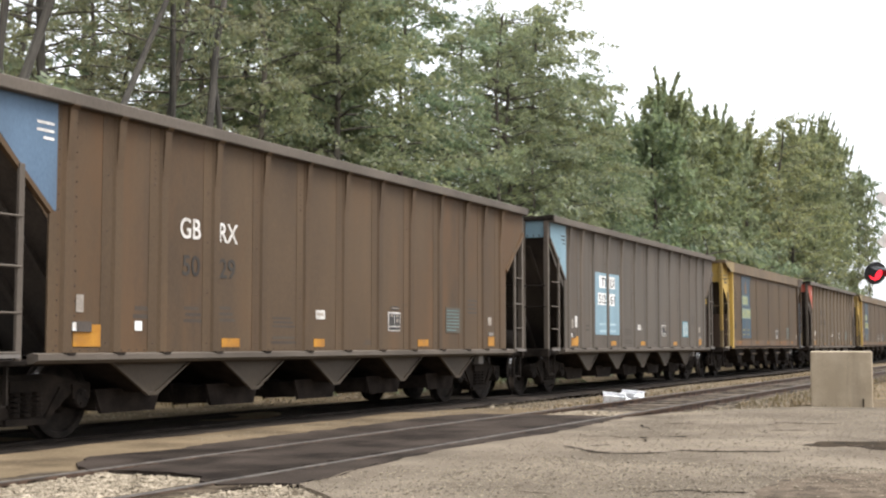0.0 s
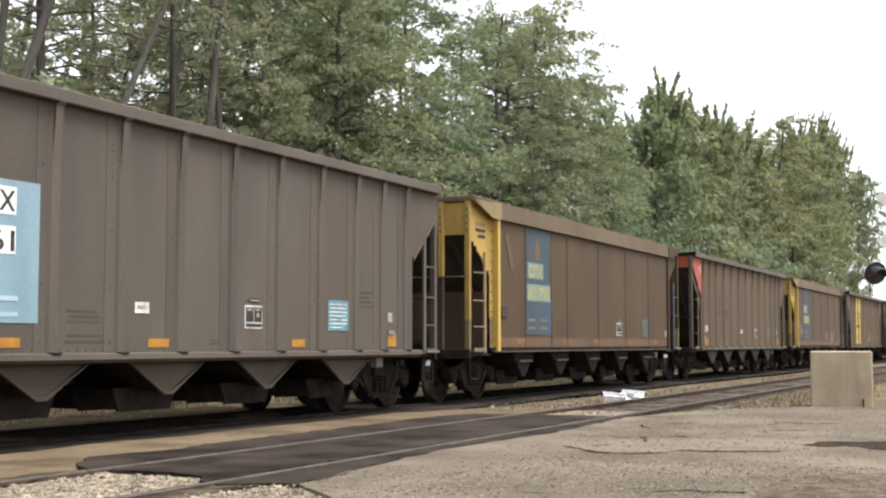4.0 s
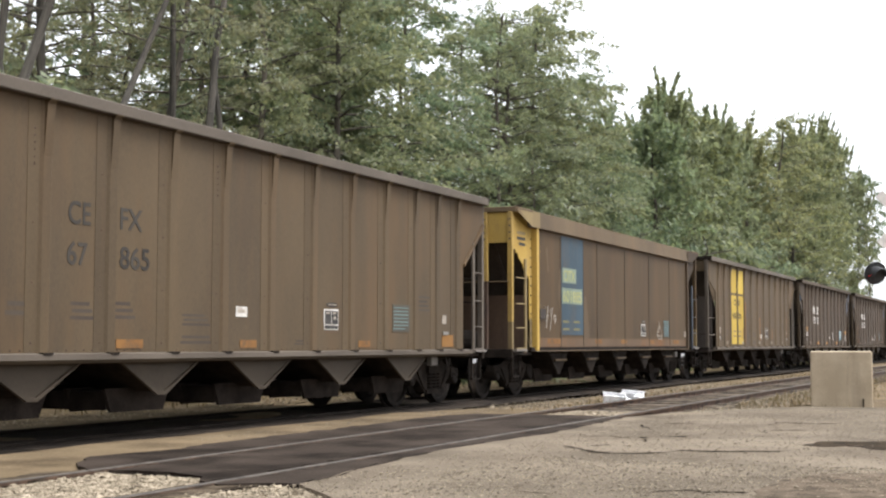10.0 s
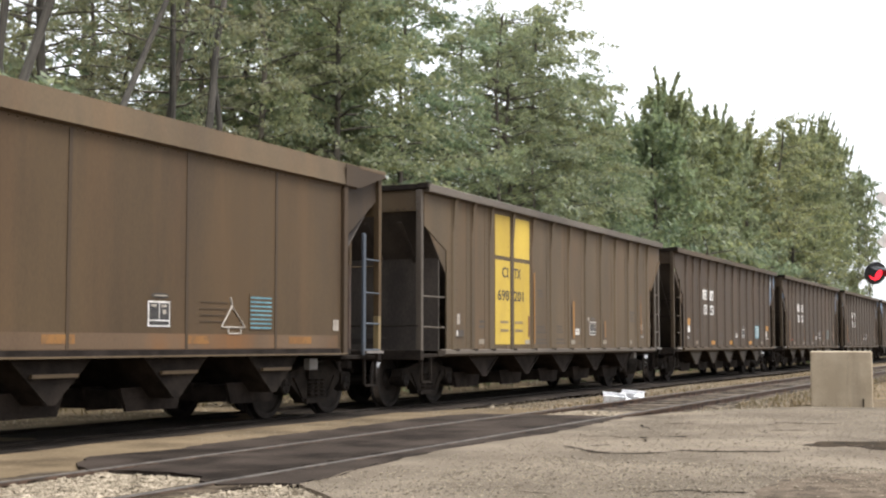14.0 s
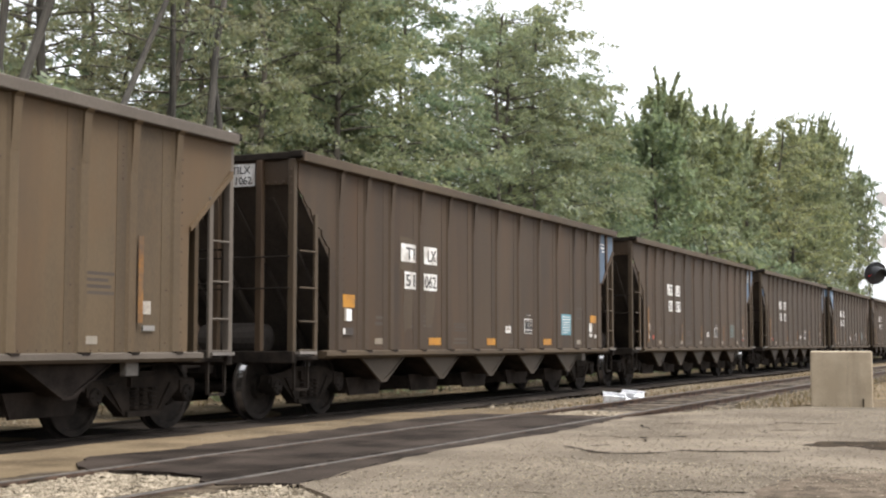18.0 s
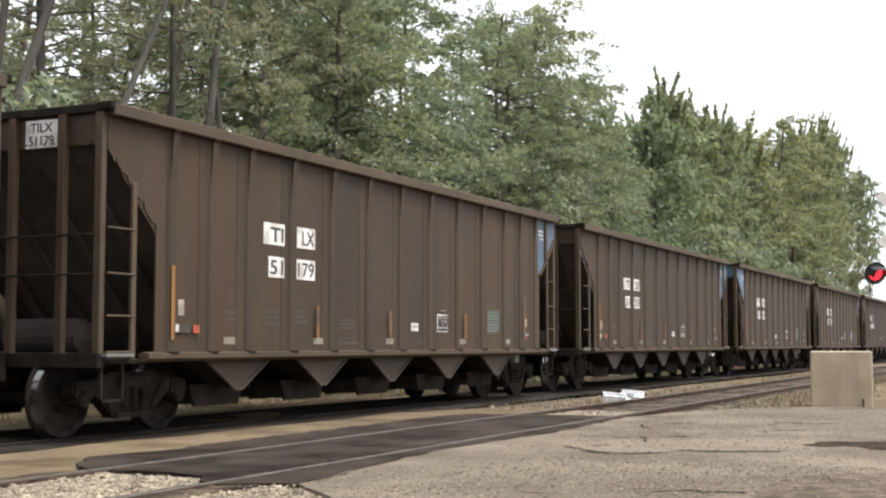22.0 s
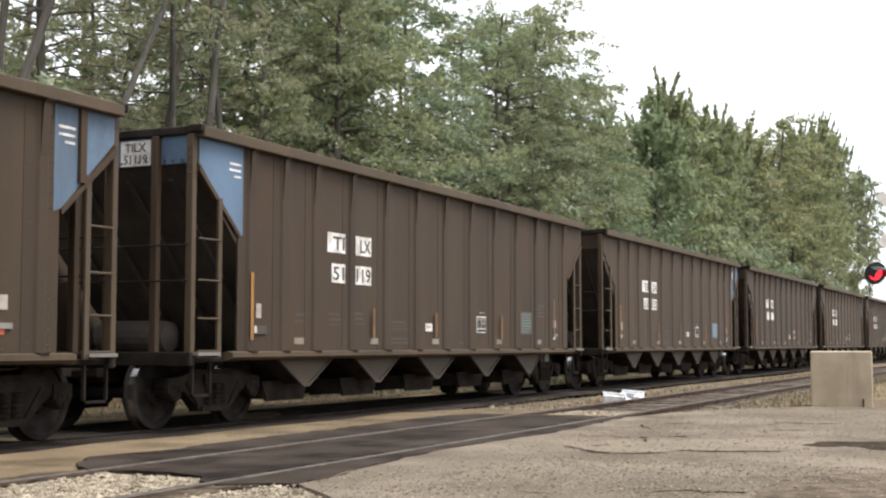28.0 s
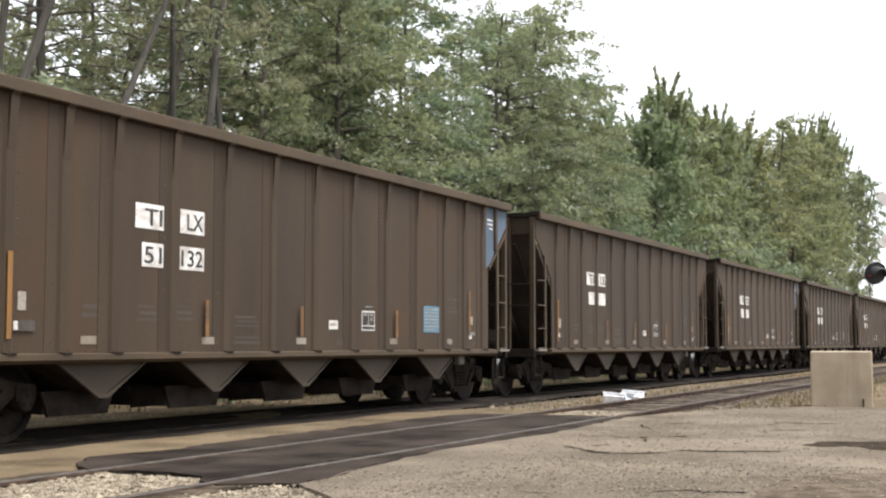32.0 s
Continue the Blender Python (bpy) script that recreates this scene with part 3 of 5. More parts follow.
def truck(parent, x, sets):
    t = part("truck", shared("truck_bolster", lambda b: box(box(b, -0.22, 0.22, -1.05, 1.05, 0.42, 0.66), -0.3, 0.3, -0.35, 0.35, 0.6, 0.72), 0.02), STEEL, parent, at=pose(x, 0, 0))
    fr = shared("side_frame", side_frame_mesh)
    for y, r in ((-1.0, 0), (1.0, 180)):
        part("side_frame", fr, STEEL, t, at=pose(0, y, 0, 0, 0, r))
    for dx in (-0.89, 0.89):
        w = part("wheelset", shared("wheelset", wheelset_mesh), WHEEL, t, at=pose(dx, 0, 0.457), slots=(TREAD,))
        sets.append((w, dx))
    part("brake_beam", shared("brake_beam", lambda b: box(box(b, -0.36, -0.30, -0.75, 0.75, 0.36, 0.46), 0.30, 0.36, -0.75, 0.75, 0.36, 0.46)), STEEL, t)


def ladder(parent, mat, x0, x1, y, rungs, z0, z1, n=6):
    """A stile beside the corner post, with rungs to it."""
    part("step_plate", box(bmesh.new(), min(x0, x1), max(x0, x1), y - 0.05, y + 0.05, 0.925, 0.965), STEPS, parent)
    part("ladder_stile", box(bmesh.new(), x1 - 0.042, x1 + 0.042, y - 0.03, y + 0.01, z0, z1), mat, parent, bevel=0.006)
    for z in rungs:
        part("rung", shared("rung_%.2f" % abs(x1 - x0), lambda b: rod(b, (0, 0, 0), (abs(x1 - x0), 0, 0), 0.014, n=n)), mat, parent, at=pose(min(x0, x1), y - 0.03, z))


def running_gear(car, sets):
    for s in (-1, 1):
        truck(car, s * 6.17, sets)
        part("end_platform", shared("end_platform", lambda b: box(box(b, 6.2, 7.36, -1.5, 1.5, 0.84, 0.90), 7.28, 7.4, -1.55, 1.55, 0.80, 0.97), 0.01), STEEL, car, at=pose(0, 0, 0, 0, 0, 0 if s > 0 else 180))
        part("coupler", shared("coupler", lambda b: box(box(box(b, 7.2, 7.95, -0.1, 0.1, 0.72, 0.88), 7.85, 8.10, -0.16, 0.14, 0.66, 0.94), 7.35, 7.5, -0.24, 0.24, 0.64, 0.98), 0.02), STEEL, car, at=pose(0, 0, 0, 0, 0, 0 if s > 0 else 180))
        part("brake_hose", shared("hose", lambda b: [rod(b, p, q, 0.022, n=6) for p, q in zip([(7.5, -0.35, 0.75), (7.65, -0.38, 0.5), (7.85, -0.3, 0.34)], [(7.65, -0.38, 0.5), (7.85, -0.3, 0.34), (8.08, -0.12, 0.36)])] and b), STEEL, car, at=pose(0, 0, 0, 0, 0, 0 if s > 0 else 180))
        for y in (-1, 1):  # stirrup step below the corner
            part("stirrup", shared("stirrup", lambda b: box(box(box(b, -0.2, -0.17, -0.02, 0.02, 0.42, 0.84), 0.17, 0.2, -0.02, 0.02, 0.42, 0.84), -0.2, 0.2, -0.02, 0.02, 0.42, 0.45)), STEEL, car, at=pose(s * 7.1, y * 1.5, 0))
    part("retainer_valve", box(bmesh.new(), 5.45, 5.68, -1.40, -1.30, 0.70, 0.86), GALVD, car, bevel=0.01)
    part("brake_rod", rod(bmesh.new(), (5.68, -1.35, 0.80), (6.1, -1.33, 0.82), 0.012, n=6), STEEL, car)
    part("centre_sill", box(bmesh.new(), -7.3, 7.3, -0.22, 0.22, 0.58, 0.92), STEEL, car)


def slope_and_inside(car, x_top=HALF - 0.05):
    for s in (-1, 1):
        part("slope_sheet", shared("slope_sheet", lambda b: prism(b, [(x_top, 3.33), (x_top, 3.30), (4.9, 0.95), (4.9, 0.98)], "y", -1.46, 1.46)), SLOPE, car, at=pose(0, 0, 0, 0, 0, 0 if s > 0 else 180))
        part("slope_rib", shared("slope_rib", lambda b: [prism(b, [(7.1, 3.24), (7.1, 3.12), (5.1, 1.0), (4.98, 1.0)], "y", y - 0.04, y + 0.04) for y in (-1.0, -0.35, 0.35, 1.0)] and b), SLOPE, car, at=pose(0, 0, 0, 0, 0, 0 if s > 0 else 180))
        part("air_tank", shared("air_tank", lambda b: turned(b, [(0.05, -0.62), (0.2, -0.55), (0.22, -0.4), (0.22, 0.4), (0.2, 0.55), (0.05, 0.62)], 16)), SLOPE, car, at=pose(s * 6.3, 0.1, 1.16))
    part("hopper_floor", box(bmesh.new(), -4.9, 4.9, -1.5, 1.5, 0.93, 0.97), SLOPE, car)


def ribbed_car(k, paintwork, ends, sets, number, plain=False):
    """A ribbed steel coal hopper with five discharge pockets; ends: paint of the two end panels or None."""
    car = empty("hopper_car")
    P, inner, trim = paintwork, 6.4, CHORD if k < 6 else DIM
    sheet = shared("plain_end_side", lambda b: side_sheet(b, inner, 3.30, 2.46, (3.04, 2.68))) if plain else shared("worn_side", lambda b: side_sheet(b, inner, 3.30, 2.46, worn=0.035)) if k > 5 else shared("ribbed_side", lambda b: side_sheet(b, inner, 3.30, 2.46))
    post = shared("side_post", post_mesh)
    sides = []
    for s in (-1, 1):
        side = part("side_sheet", sheet, P, car, at=pose(0, s * SIDE, 0, 0, 0, 0 if s < 0 else 180))
        sides.append(side)
        for x in POSTS:
            part("side_post", post, P, side, at=pose(x, -0.012, 0))
        part("riveting", shared("ribbed_rivets", lambda b: rivets(b, [(sx * (6.12 + d), 1.05 + 0.16 * i) for sx in (-1, 1) for d in (-0.14, 0.14) for i in range(16)]
                                                                                                                                        + [(0.14 * i - 6.3, 1.0) for i in range(91)], -0.012, 0.013)), RUSTY, side)
        for x in POSTS[1:]:
            part("post_flange", shared("post_flange", lambda b: box(b, -0.27, -0.095, -0.005, 0, SILL + 0.06, TOP - 0.15)), P, side, at=pose(x, -0.012, 0))
        part("riveting", shared("post_rivets", lambda b: rivets(b, [(x - 0.17, 1.08 + 0.62 * i) for x in POSTS[1:] for i in range(4)] + [(x - 0.17, 3.3 - 0.075 * i) for x in POSTS[2::3] for i in range(6)], -0.017, 0.014)), RUSTY, side)
        for q in (0,) if plain or k > 5 and not ends[0] else (0, 180):
            part("hip_gusset", shared("hip_gusset", lambda b: prism(b, [(HALF, 3.27), (HALF, 3.19), (6.41, 2.43), (6.40, 2.49)], "y", -0.03, 0.03)), P, side, at=pose(0, -0.015, 0, 0, 0, q))
        part("side_sill", shared("side_sill", lambda b: prism(b, [(-0.10, 0.90), (-0.10, 0.96), (0.0, 0.975), (0.05, 0.96), (0.05, 0.86), (-0.02, 0.86)], "x", -6.62, 6.62)), trim, side)
        for x in POSTS:
            part("sill_tab", shared("sill_tab", lambda b: prism(b, [(-0.09, 0.978), (0.09, 0.978), (0.05, 0.945), (-0.05, 0.945)], "y", -0.106, -0.05)), STEEL, side, at=pose(x, 0, 0))
        part("top_chord", shared("top_chord", lambda b: box(b, -HALF - 0.03, HALF + 0.03, -0.125, 0.03, TOP - 0.14, TOP), 0.012), trim, side)
    for e, q in ((0, -1), (1, 1)):
        mat = ends[e] or P
        end = part("end_panel", shared("end_panel", lambda b: box(b, -HALF - 0.012, -HALF + 0.012, -SIDE, SIDE, 3.30, TOP - 0.02)), mat, car, at=pose(0, 0, 0, 0, 0, 0 if q < 0 else 180))
        part("end_chord", shared("end_chord", lambda b: box(b, -HALF - 0.08, -HALF + 0.03, -SIDE - 0.08, SIDE + 0.08, TOP - 0.10, TOP), 0.012), STEEL, end)
        part("riveting", shared("end_panel_rivets", lambda b: [box(b, -HALF - 0.03, -HALF - 0.012, -1.46 + 0.13 * i - 0.013, -1.46 + 0.13 * i + 0.013, 3.325, 3.351) for i in range(23)] and b), RUSTY, end)
        part("riveting", shared("corner_rivets", lambda b: [box(b, -HALF - 0.104, -HALF - 0.09, y - 0.013, y + 0.013, 3.16 + 0.11 * i, 3.186 + 0.11 * i) for y in (-1.5, 1.5) for i in range(4)] and b), RUSTY, end)
        for y in (-1, 1):
            part("corner_cap", shared("corner_cap", lambda b: box(b, -HALF - 0.10, -HALF + 0.06, -0.10, 0.10, TOP - 0.08, TOP + 0.012), 0.01), STEEL, end, at=pose(0, y * (SIDE + 0.02), 0))
        for y in (-1.5, 1.5) if plain and q < 0 else (-1.5, -0.97, -0.25, 0.25, 0.97, 1.5):
            part("end_post", shared("end_post", lambda b: box(b, -HALF - 0.09, -HALF, -0.05, 0.05, 0.92, TOP - 0.1), 0.008), trim if abs(y) > 1 else P, end, at=pose(0, y, 0))
        for z in (1.37,) if plain and q < 0 else (2.28, 1.84):
            part("grab_bar", shared("grab_bar", lambda b: rod(b, (-HALF - 0.11, -1.5, 0), (-HALF - 0.11, 1.5, 0), 0.013, n=6)), STEEL, end, at=pose(0, 0, z))
        if ends[e]:
            for y in (-1, 1):
                s = sides[0] if y < 0 else sides[1]
                f = q if y < 0 else -q
                tri = [(f * (HALF - 0.02), 3.31), (f * (HALF - 0.02), TOP - 0.14), (f * 6.3, TOP - 0.14), (f * 6.3, 2.46), (f * 6.42, 2.5)]
                part("hip_panel", prism(bmesh.new(), tri, "y", -0.017, -0.013), ends[e], s)
                if q > 0:
                    part("hip_post", box(bmesh.new(), f * 6.72 - 0.05, f * 6.72 + 0.05, -0.06, -0.017, 2.8, TOP - 0.14), P, s)
                for i in range(3):
                    plate("lettering_bar", min(f * 6.36, f * 6.62) + 0.1 * (i == 2), max(f * 6.36, f * 6.62), 3.36 - i * 0.08, 3.388 - i * 0.08, SOILED if ends[e] is not SKYBLUE else INK, s, -0.018)
        if plain and q < 0:
            for y in (-1.52, 1.52):
                for z in (1.87, 1.35):
                    part("rung", shared("long_rung", lambda b: rod(b, (0, 0, 0), (0.92, 0, 0), 0.014, n=6)), trim, end, at=pose(-HALF - 0.02, y, z))
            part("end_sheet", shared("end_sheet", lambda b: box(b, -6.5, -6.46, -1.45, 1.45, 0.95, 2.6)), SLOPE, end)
        for s in () if plain and q < 0 else (-1, 1):
            ladder(end, trim, -HALF - 0.04, -6.86, s * SIDE + (0.02 if s > 0 else -0.03), (2.36, 1.85, 1.38, 0.98), 0.9, 2.9)
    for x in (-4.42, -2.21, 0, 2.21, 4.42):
        part("discharge_pocket", shared("pocket", lambda b: bay_mesh(b, 0.82, 0.51)), UNDERSHADE, car, at=pose(x, 0, 0))
        part("pocket_plate", shared("pocket_plate", lambda b: prism(b, [(-0.82, SILL - 0.01), (0.82, SILL - 0.01), (0.06, 0.5), (-0.06, 0.5)], "y", -1.415, -1.403)), UNDERSHADE if plain else DUSTY, car, at=pose(x, 0, 0))
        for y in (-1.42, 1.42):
            part("pocket_lip", shared("pocket_lip", lambda b: lip_mesh(b, 0.84, 0.50)), UNDERSHADE if plain else DUSTY, car, at=pose(x, y, 0))
        part("pocket_gate", shared("pocket_gate", gate_mesh), UNDERSHADE, car, at=pose(x, 0, 0))
    slope_and_inside(car)
    running_gear(car, sets)
    if number:
        plt = end_plate("number_board", -0.86, -0.40, 3.30, 3.62, SOILED, car, -HALF - 0.02)
        lettering(number[0], 0.11, INK, plt, -HALF - 0.026, 3.48, -0.47, 0.32, -90)
        lettering(number[1], 0.11, INK, plt, -HALF - 0.026, 3.33, -0.45, 0.36, -90)
    return car, sides[0]


def inspection(side, y, x=1.43):
    """A white stencil frame with two dark fields and a dark foot."""
    plate("inspection_stencil", x - 0.01, x + 0.41, 1.27, 1.57, SOILED, side, y)
    for a, b, c, d in ((0.012, 0.19, 1.352, 1.548), (0.21, 0.388, 1.352, 1.548), (0.012, 0.388, 1.288, 1.334)):
        plate("stencil_field", x + a, x + b, c, d, INK, side, y - 0.005)
    for a, b, c, d in ((0.04, 0.14, 1.50, 1.53), (0.23, 0.33, 1.50, 1.53), (0.26, 0.32, 1.42, 1.47)):
        plate("stencil_mark", x + a, x + b, c, d, FADED, side, y - 0.010)
    part("stencil_oval", prism(bmesh.new(), [(x + 0.22 + 0.17 * math.cos(i * 0.524), 1.635 + 0.035 * math.sin(i * 0.524)) for i in range(12)], "y", y - 0.002, y), INK3, side)
    plate("stencil_mark", x + 0.1, x + 0.34, 1.628, 1.642, FADED, side, y - 0.006)


def stencil_block(side, x0, x1, z0, z1, n, shade=None):
    """Rows of worn small print."""
    h = (z1 - z0) / (2 * n - 1)
    for i in range(n):
        plate("stencil_line", x0 + 0.03 * (i % 2), x1 - 0.05 * ((i * 7) % 3), z0 + 2 * i * h, z0 + (2 * i + 1) * h, shade or FADED5, side, -0.0125, thick=0.001)


def small_marks(side, amber, table, tag=(-0.85, 1.42), stale=(), tail=None):
    """The placards that recur along the lower side: small tag, inspection stencil, table decal, reflectors."""
    y = -0.016
    t = plate("tag", tag[0], tag[0] + 0.26, tag[1], tag[1] + 0.13, SOILED, side, y)
    plate("tag_print", tag[0] + 0.04, tag[0] + 0.2, tag[1] + 0.05, tag[1] + 0.09, FADED, t, y - 0.005)
    inspection(side, y)
    if table:
        plate("load_table", 3.60, 4.22, 1.26, 1.70, TABLED if table is FADED else table, side, y)
        for i in range(7):
            plate("table_line", 3.64, 4.16 - 0.12 * (i == 0), 1.30 + i * 0.056, 1.318 + i * 0.056, SOILED if table is TEAL else (TEALM if table is FADED else FADED), side, y - 0.005)
    if tail is None:
        plate("tag", 5.5, 5.66, 1.41, 1.56, FADED, side, y)
        plate("clip", 5.5, 5.72, 1.22, 1.28, GALVD, side, y, thick=0.02)
    plate("tag", -5.96, -5.84, 1.41, 1.60, FADED, side, y)
    part("routing_box", box(bmesh.new(), -6.05, -5.72, y - 0.02, y, 1.2, 1.31), SLOPE, side)
    plate("routing_card", -6.04, -5.98, 1.21, 1.30, SOILED, side, y - 0.025)
    stencil_block(side, -4.98, -4.58, 1.36, 1.50, 2)
    stencil_block(side, -4.01, -3.6, 1.33, 1.52, 3)
    stencil_block(side, -3.3, -2.9, 1.35, 1.54, 3)
    stencil_block(side, -2.0, -1.42, 1.29, 1.43, 3)
    stencil_block(side, -2.03, -1.37, 1.07, 1.17, 2)
    stencil_block(side, 0.62, 0.95, 1.06, 1.12, 2)
    stencil_block(side, 4.5, 5.0, 1.61, 1.86, 4)
    for x0, x1, z0, z1 in amber:
        plate("reflector", x0, x1, z0, z1, AMBER, side, y)
    for x0 in stale:
        plate("reflector", x0, x0 + 0.26, 1.065, 1.155, SANDY, side, y)


def white_squares(side, a, b, c, d, shade=SOILED):
    """Reporting marks on four white fields, split by the side post between them."""
    y = -0.016
    for txt, x0, x1, z0, z1 in ((a, -4.08, -3.55, 2.40, 2.69), (b, -3.22, -2.72, 2.40, 2.69), (c, -3.95, -3.55, 1.96, 2.24), (d, -3.22, -2.72, 1.96, 2.24)):
        plate("marking_field", x0, x1, z0, z1, shade, side, y)
        if txt:
            w = min(x1 - x0 - 0.06, 0.155 * len(txt) + 0.02)
            lettering(txt, 0.2, INK, side, x1 - 0.03 - w, z0 + 0.045, y - 0.006, w)


AMBERS = [(-6.0 + 0.02, -5.58, 1.03, 1.22), (-3.1, -2.7, 1.03, 1.12), (-0.6, -0.28, 1.03, 1.12), (2.6, 2.95, 1.03, 1.12), (5.5, 5.8, 1.03, 1.2)]


def smooth_car(k, ends, sets, number, scar):
    """A smooth-sided coal hopper with deep riveted top fascia and yellow hip ends."""
    car = empty("hopper_car")
    inner = 6.06
    sheet = shared("smooth_side", lambda b: box(b, -inner, inner, -0.012, 0.012, 1.0, TOP - 0.1))
    sides = []
    for s in (-1, 1):
        side = part("side_sheet", sheet, DUSK2, car, at=pose(0, s * SIDE, 0, 0, 0, 0 if s < 0 else 180))
        sides.append(side)
        part("top_fascia", shared("top_fascia", lambda b: prism(b, [(-0.09, TOP - 0.33), (-0.02, TOP - 0.35), (0.03, TOP - 0.33), (0.03, TOP), (-0.05, TOP)], "x", -6.46, 6.46)), CHORD2, side)
        part("riveting", shared("fascia_rivets", lambda b: rivets(b, [(0.13 * i - inner, TOP - 0.37) for i in range(94)], -0.014, 0.018)), CHORD2, side)
        for x in (-4.62, -3.1, -2.1, 0.08, 2.22, 4.25):
            part("seam", shared("side_seam", lambda b: box(b, -0.028, 0.028, -0.009, 0, 1.0, TOP - 0.35)), SEAM, side, at=pose(x, -0.012, 0))
        part("side_sill", shared("smooth_sill", lambda b: box(b, -inner - 0.3, inner + 0.3, -0.02, 0.04, 0.92, 1.0)), UNDERSHADE, side)
        part("sill_ledge", shared("sill_ledge", lambda b: box(b, -inner - 0.25, inner + 0.1, -0.08, -0.02, 0.915, 0.935)), CHORD2, side)
        plate("lower_band", -inner + 0.1, inner - 0.1, 1.01, 1.19, BAND, side, -0.0125)
        for q in (-1, 1):
            hue = ends[0 if (q if s < 0 else -q) < 0 else 1] or SEAM
            open_end = (q if s < 0 else -q) > 0
            part("hip_panel", prism(bmesh.new(), [(q * HALF, 3.3), (q * HALF, TOP - 0.05), (q * inner, TOP - 0.05), (q * inner, 0.95), (q * 6.2, 0.95), (q * 6.22, 2.6)] if open_end else [(q * HALF, 3.07), (q * HALF, TOP - 0.05), (q * inner, TOP - 0.05), (q * inner, 1.55), (q * 6.32, 1.55), (q * 6.32, 2.36)] + [(q * u, w) for u, w in worn_edge((6.32, 2.36), (HALF, 3.07), 26, 0.036, 9)], "y", 0.05, 0.07), hue, side)
            if not open_end:
                part("hip_foot", prism(bmesh.new(), [(q * inner, 0.95), (q * 6.31, 0.95)] + [(q * u, w) for u, w in worn_edge((6.31, 1.62), (inner, 1.5), 8, 0.02, 2)] + [(q * inner, 1.5)], "y", 0.046, 0.066), SMEAR, side)
            part("corner_chord", shared("corner_chord", lambda b: box(b, -0.44, 0.42, -0.10, 0.03, TOP - 0.055, TOP), 0.008), CHORD2, side, at=pose(q * 6.9, 0, 0))
            part("corner_post", shared("smooth_corner", lambda b: box(b, -0.06, 0.06, -0.07, 0.06, 0.92, TOP - 0.33), 0.01), hue, side, at=pose(q * 6.12, 0, 0))
            part("riveting", shared("hip_rivets", lambda b: rivets(b, [(0, 1.1 + 0.19 * i) for i in range(12)], 0.05, 0.025)), SLOPE, side, at=pose(q * 6.25, 0, 0))
            part("fascia_gusset", prism(bmesh.new(), [(q * HALF, TOP - 0.10), (q * 6.5, TOP - 0.34), (q * 6.06, TOP - 0.34), (q * 6.06, TOP - 0.02), (q * HALF, TOP - 0.02)], "y", -0.096, -0.09), SMEAR if hue is YELLOW else hue, side)
            for i in range(3):
                if ends[0] and hue is ends[0]:
                    plate("lettering_bar", min(q * 6.55, q * (7.0 - 0.1 * (i == 2))), max(q * 6.55, q * (7.0 - 0.1 * (i == 2))), 3.24 - i * 0.11, 3.30 - i * 0.11, INK3 if i else SMEAR, side, 0.048)
    for e, q in ((0, -1), (1, 1)):
        hue = ends[e] or DUSK2
        end = part("end_panel", shared("smooth_end", lambda b: box(b, -HALF - 0.012, -HALF + 0.012, -SIDE, SIDE, 3.05, TOP - 0.02)), hue, car, at=pose(0, 0, 0, 0, 0, 0 if q < 0 else 180))
        part("end_chord", shared("end_chord", lambda b: box(b, -HALF - 0.08, -HALF + 0.03, -SIDE - 0.08, SIDE + 0.08, TOP - 0.10, TOP), 0.012), CHORD2, end)
        for y in (-1.5, -0.97, -0.25, 0.25, 0.97, 1.5):
            low = 1.5 if abs(y) > 1 else 2.3
            part("end_post", shared("upper_post_%.1f" % low, lambda b: box(b, -HALF - 0.09, -HALF, -0.05, 0.05, low, TOP - 0.1), 0.008), hue, end, at=pose(0, y, 0))
            part("post_foot", shared("lower_post_%.1f" % low, lambda b: box(b, -HALF - 0.085, -HALF, -0.048, 0.048, 0.92, low), 0.008), RUSTY if abs(y) < 1 else SMEAR, end, at=pose(0, y, 0))
            part("riveting", shared("end_rivets", lambda b: [box(b, -HALF - 0.105, -HALF - 0.09, -0.015, 0.015, 3.1 + 0.13 * i, 3.13 + 0.13 * i) for i in range(4)] and b), SLOPE, end, at=pose(0, y, 0))
        part("grab_bar", shared("grab_bar", lambda b: rod(b, (-HALF - 0.11, -1.5, 0), (-HALF - 0.11, 1.5, 0), 0.013, n=6)), CHORD2, end, at=pose(0, 0, 2.28))
        part("end_rust_sheet", shared("end_rust_sheet", lambda b: box(b, -6.40, -6.35, -1.45, 1.45, 0.95, 2.05)), RUSTY, end)
        for s in (-1, 1):
            ladder(end, SMEAR if ends[e] else FADEBLUE, -HALF - 0.04, -6.78, s * SIDE + (0.02 if s > 0 else -0.03), (2.36, 1.85, 1.38, 0.98), 0.9, 2.75)
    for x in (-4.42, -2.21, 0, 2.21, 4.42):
        part("discharge_pocket", shared("smooth_pocket", lambda b: bay_mesh(b, 0.62, 0.42)), UNDERSHADE, car, at=pose(x, 0, 0))
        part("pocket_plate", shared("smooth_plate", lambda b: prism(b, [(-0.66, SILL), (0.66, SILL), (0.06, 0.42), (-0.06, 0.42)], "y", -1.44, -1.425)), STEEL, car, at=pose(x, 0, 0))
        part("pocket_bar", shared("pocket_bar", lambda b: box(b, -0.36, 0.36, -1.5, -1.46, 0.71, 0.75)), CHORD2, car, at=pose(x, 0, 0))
        part("pocket_gate", shared("pocket_gate", gate_mesh), UNDERSHADE, car, at=pose(x, 0, 0))
    slope_and_inside(car)
    running_gear(car, sets)
    side, y = sides[0], -0.016
    panel = plate("marking_panel", -4.58, -3.14, 1.26, 3.38, DEEP, side, y, "dark blue painted marking panel")
    plate("marking_field", -4.52, -3.62, 2.38, 2.70, PALE, panel, y - 0.005)
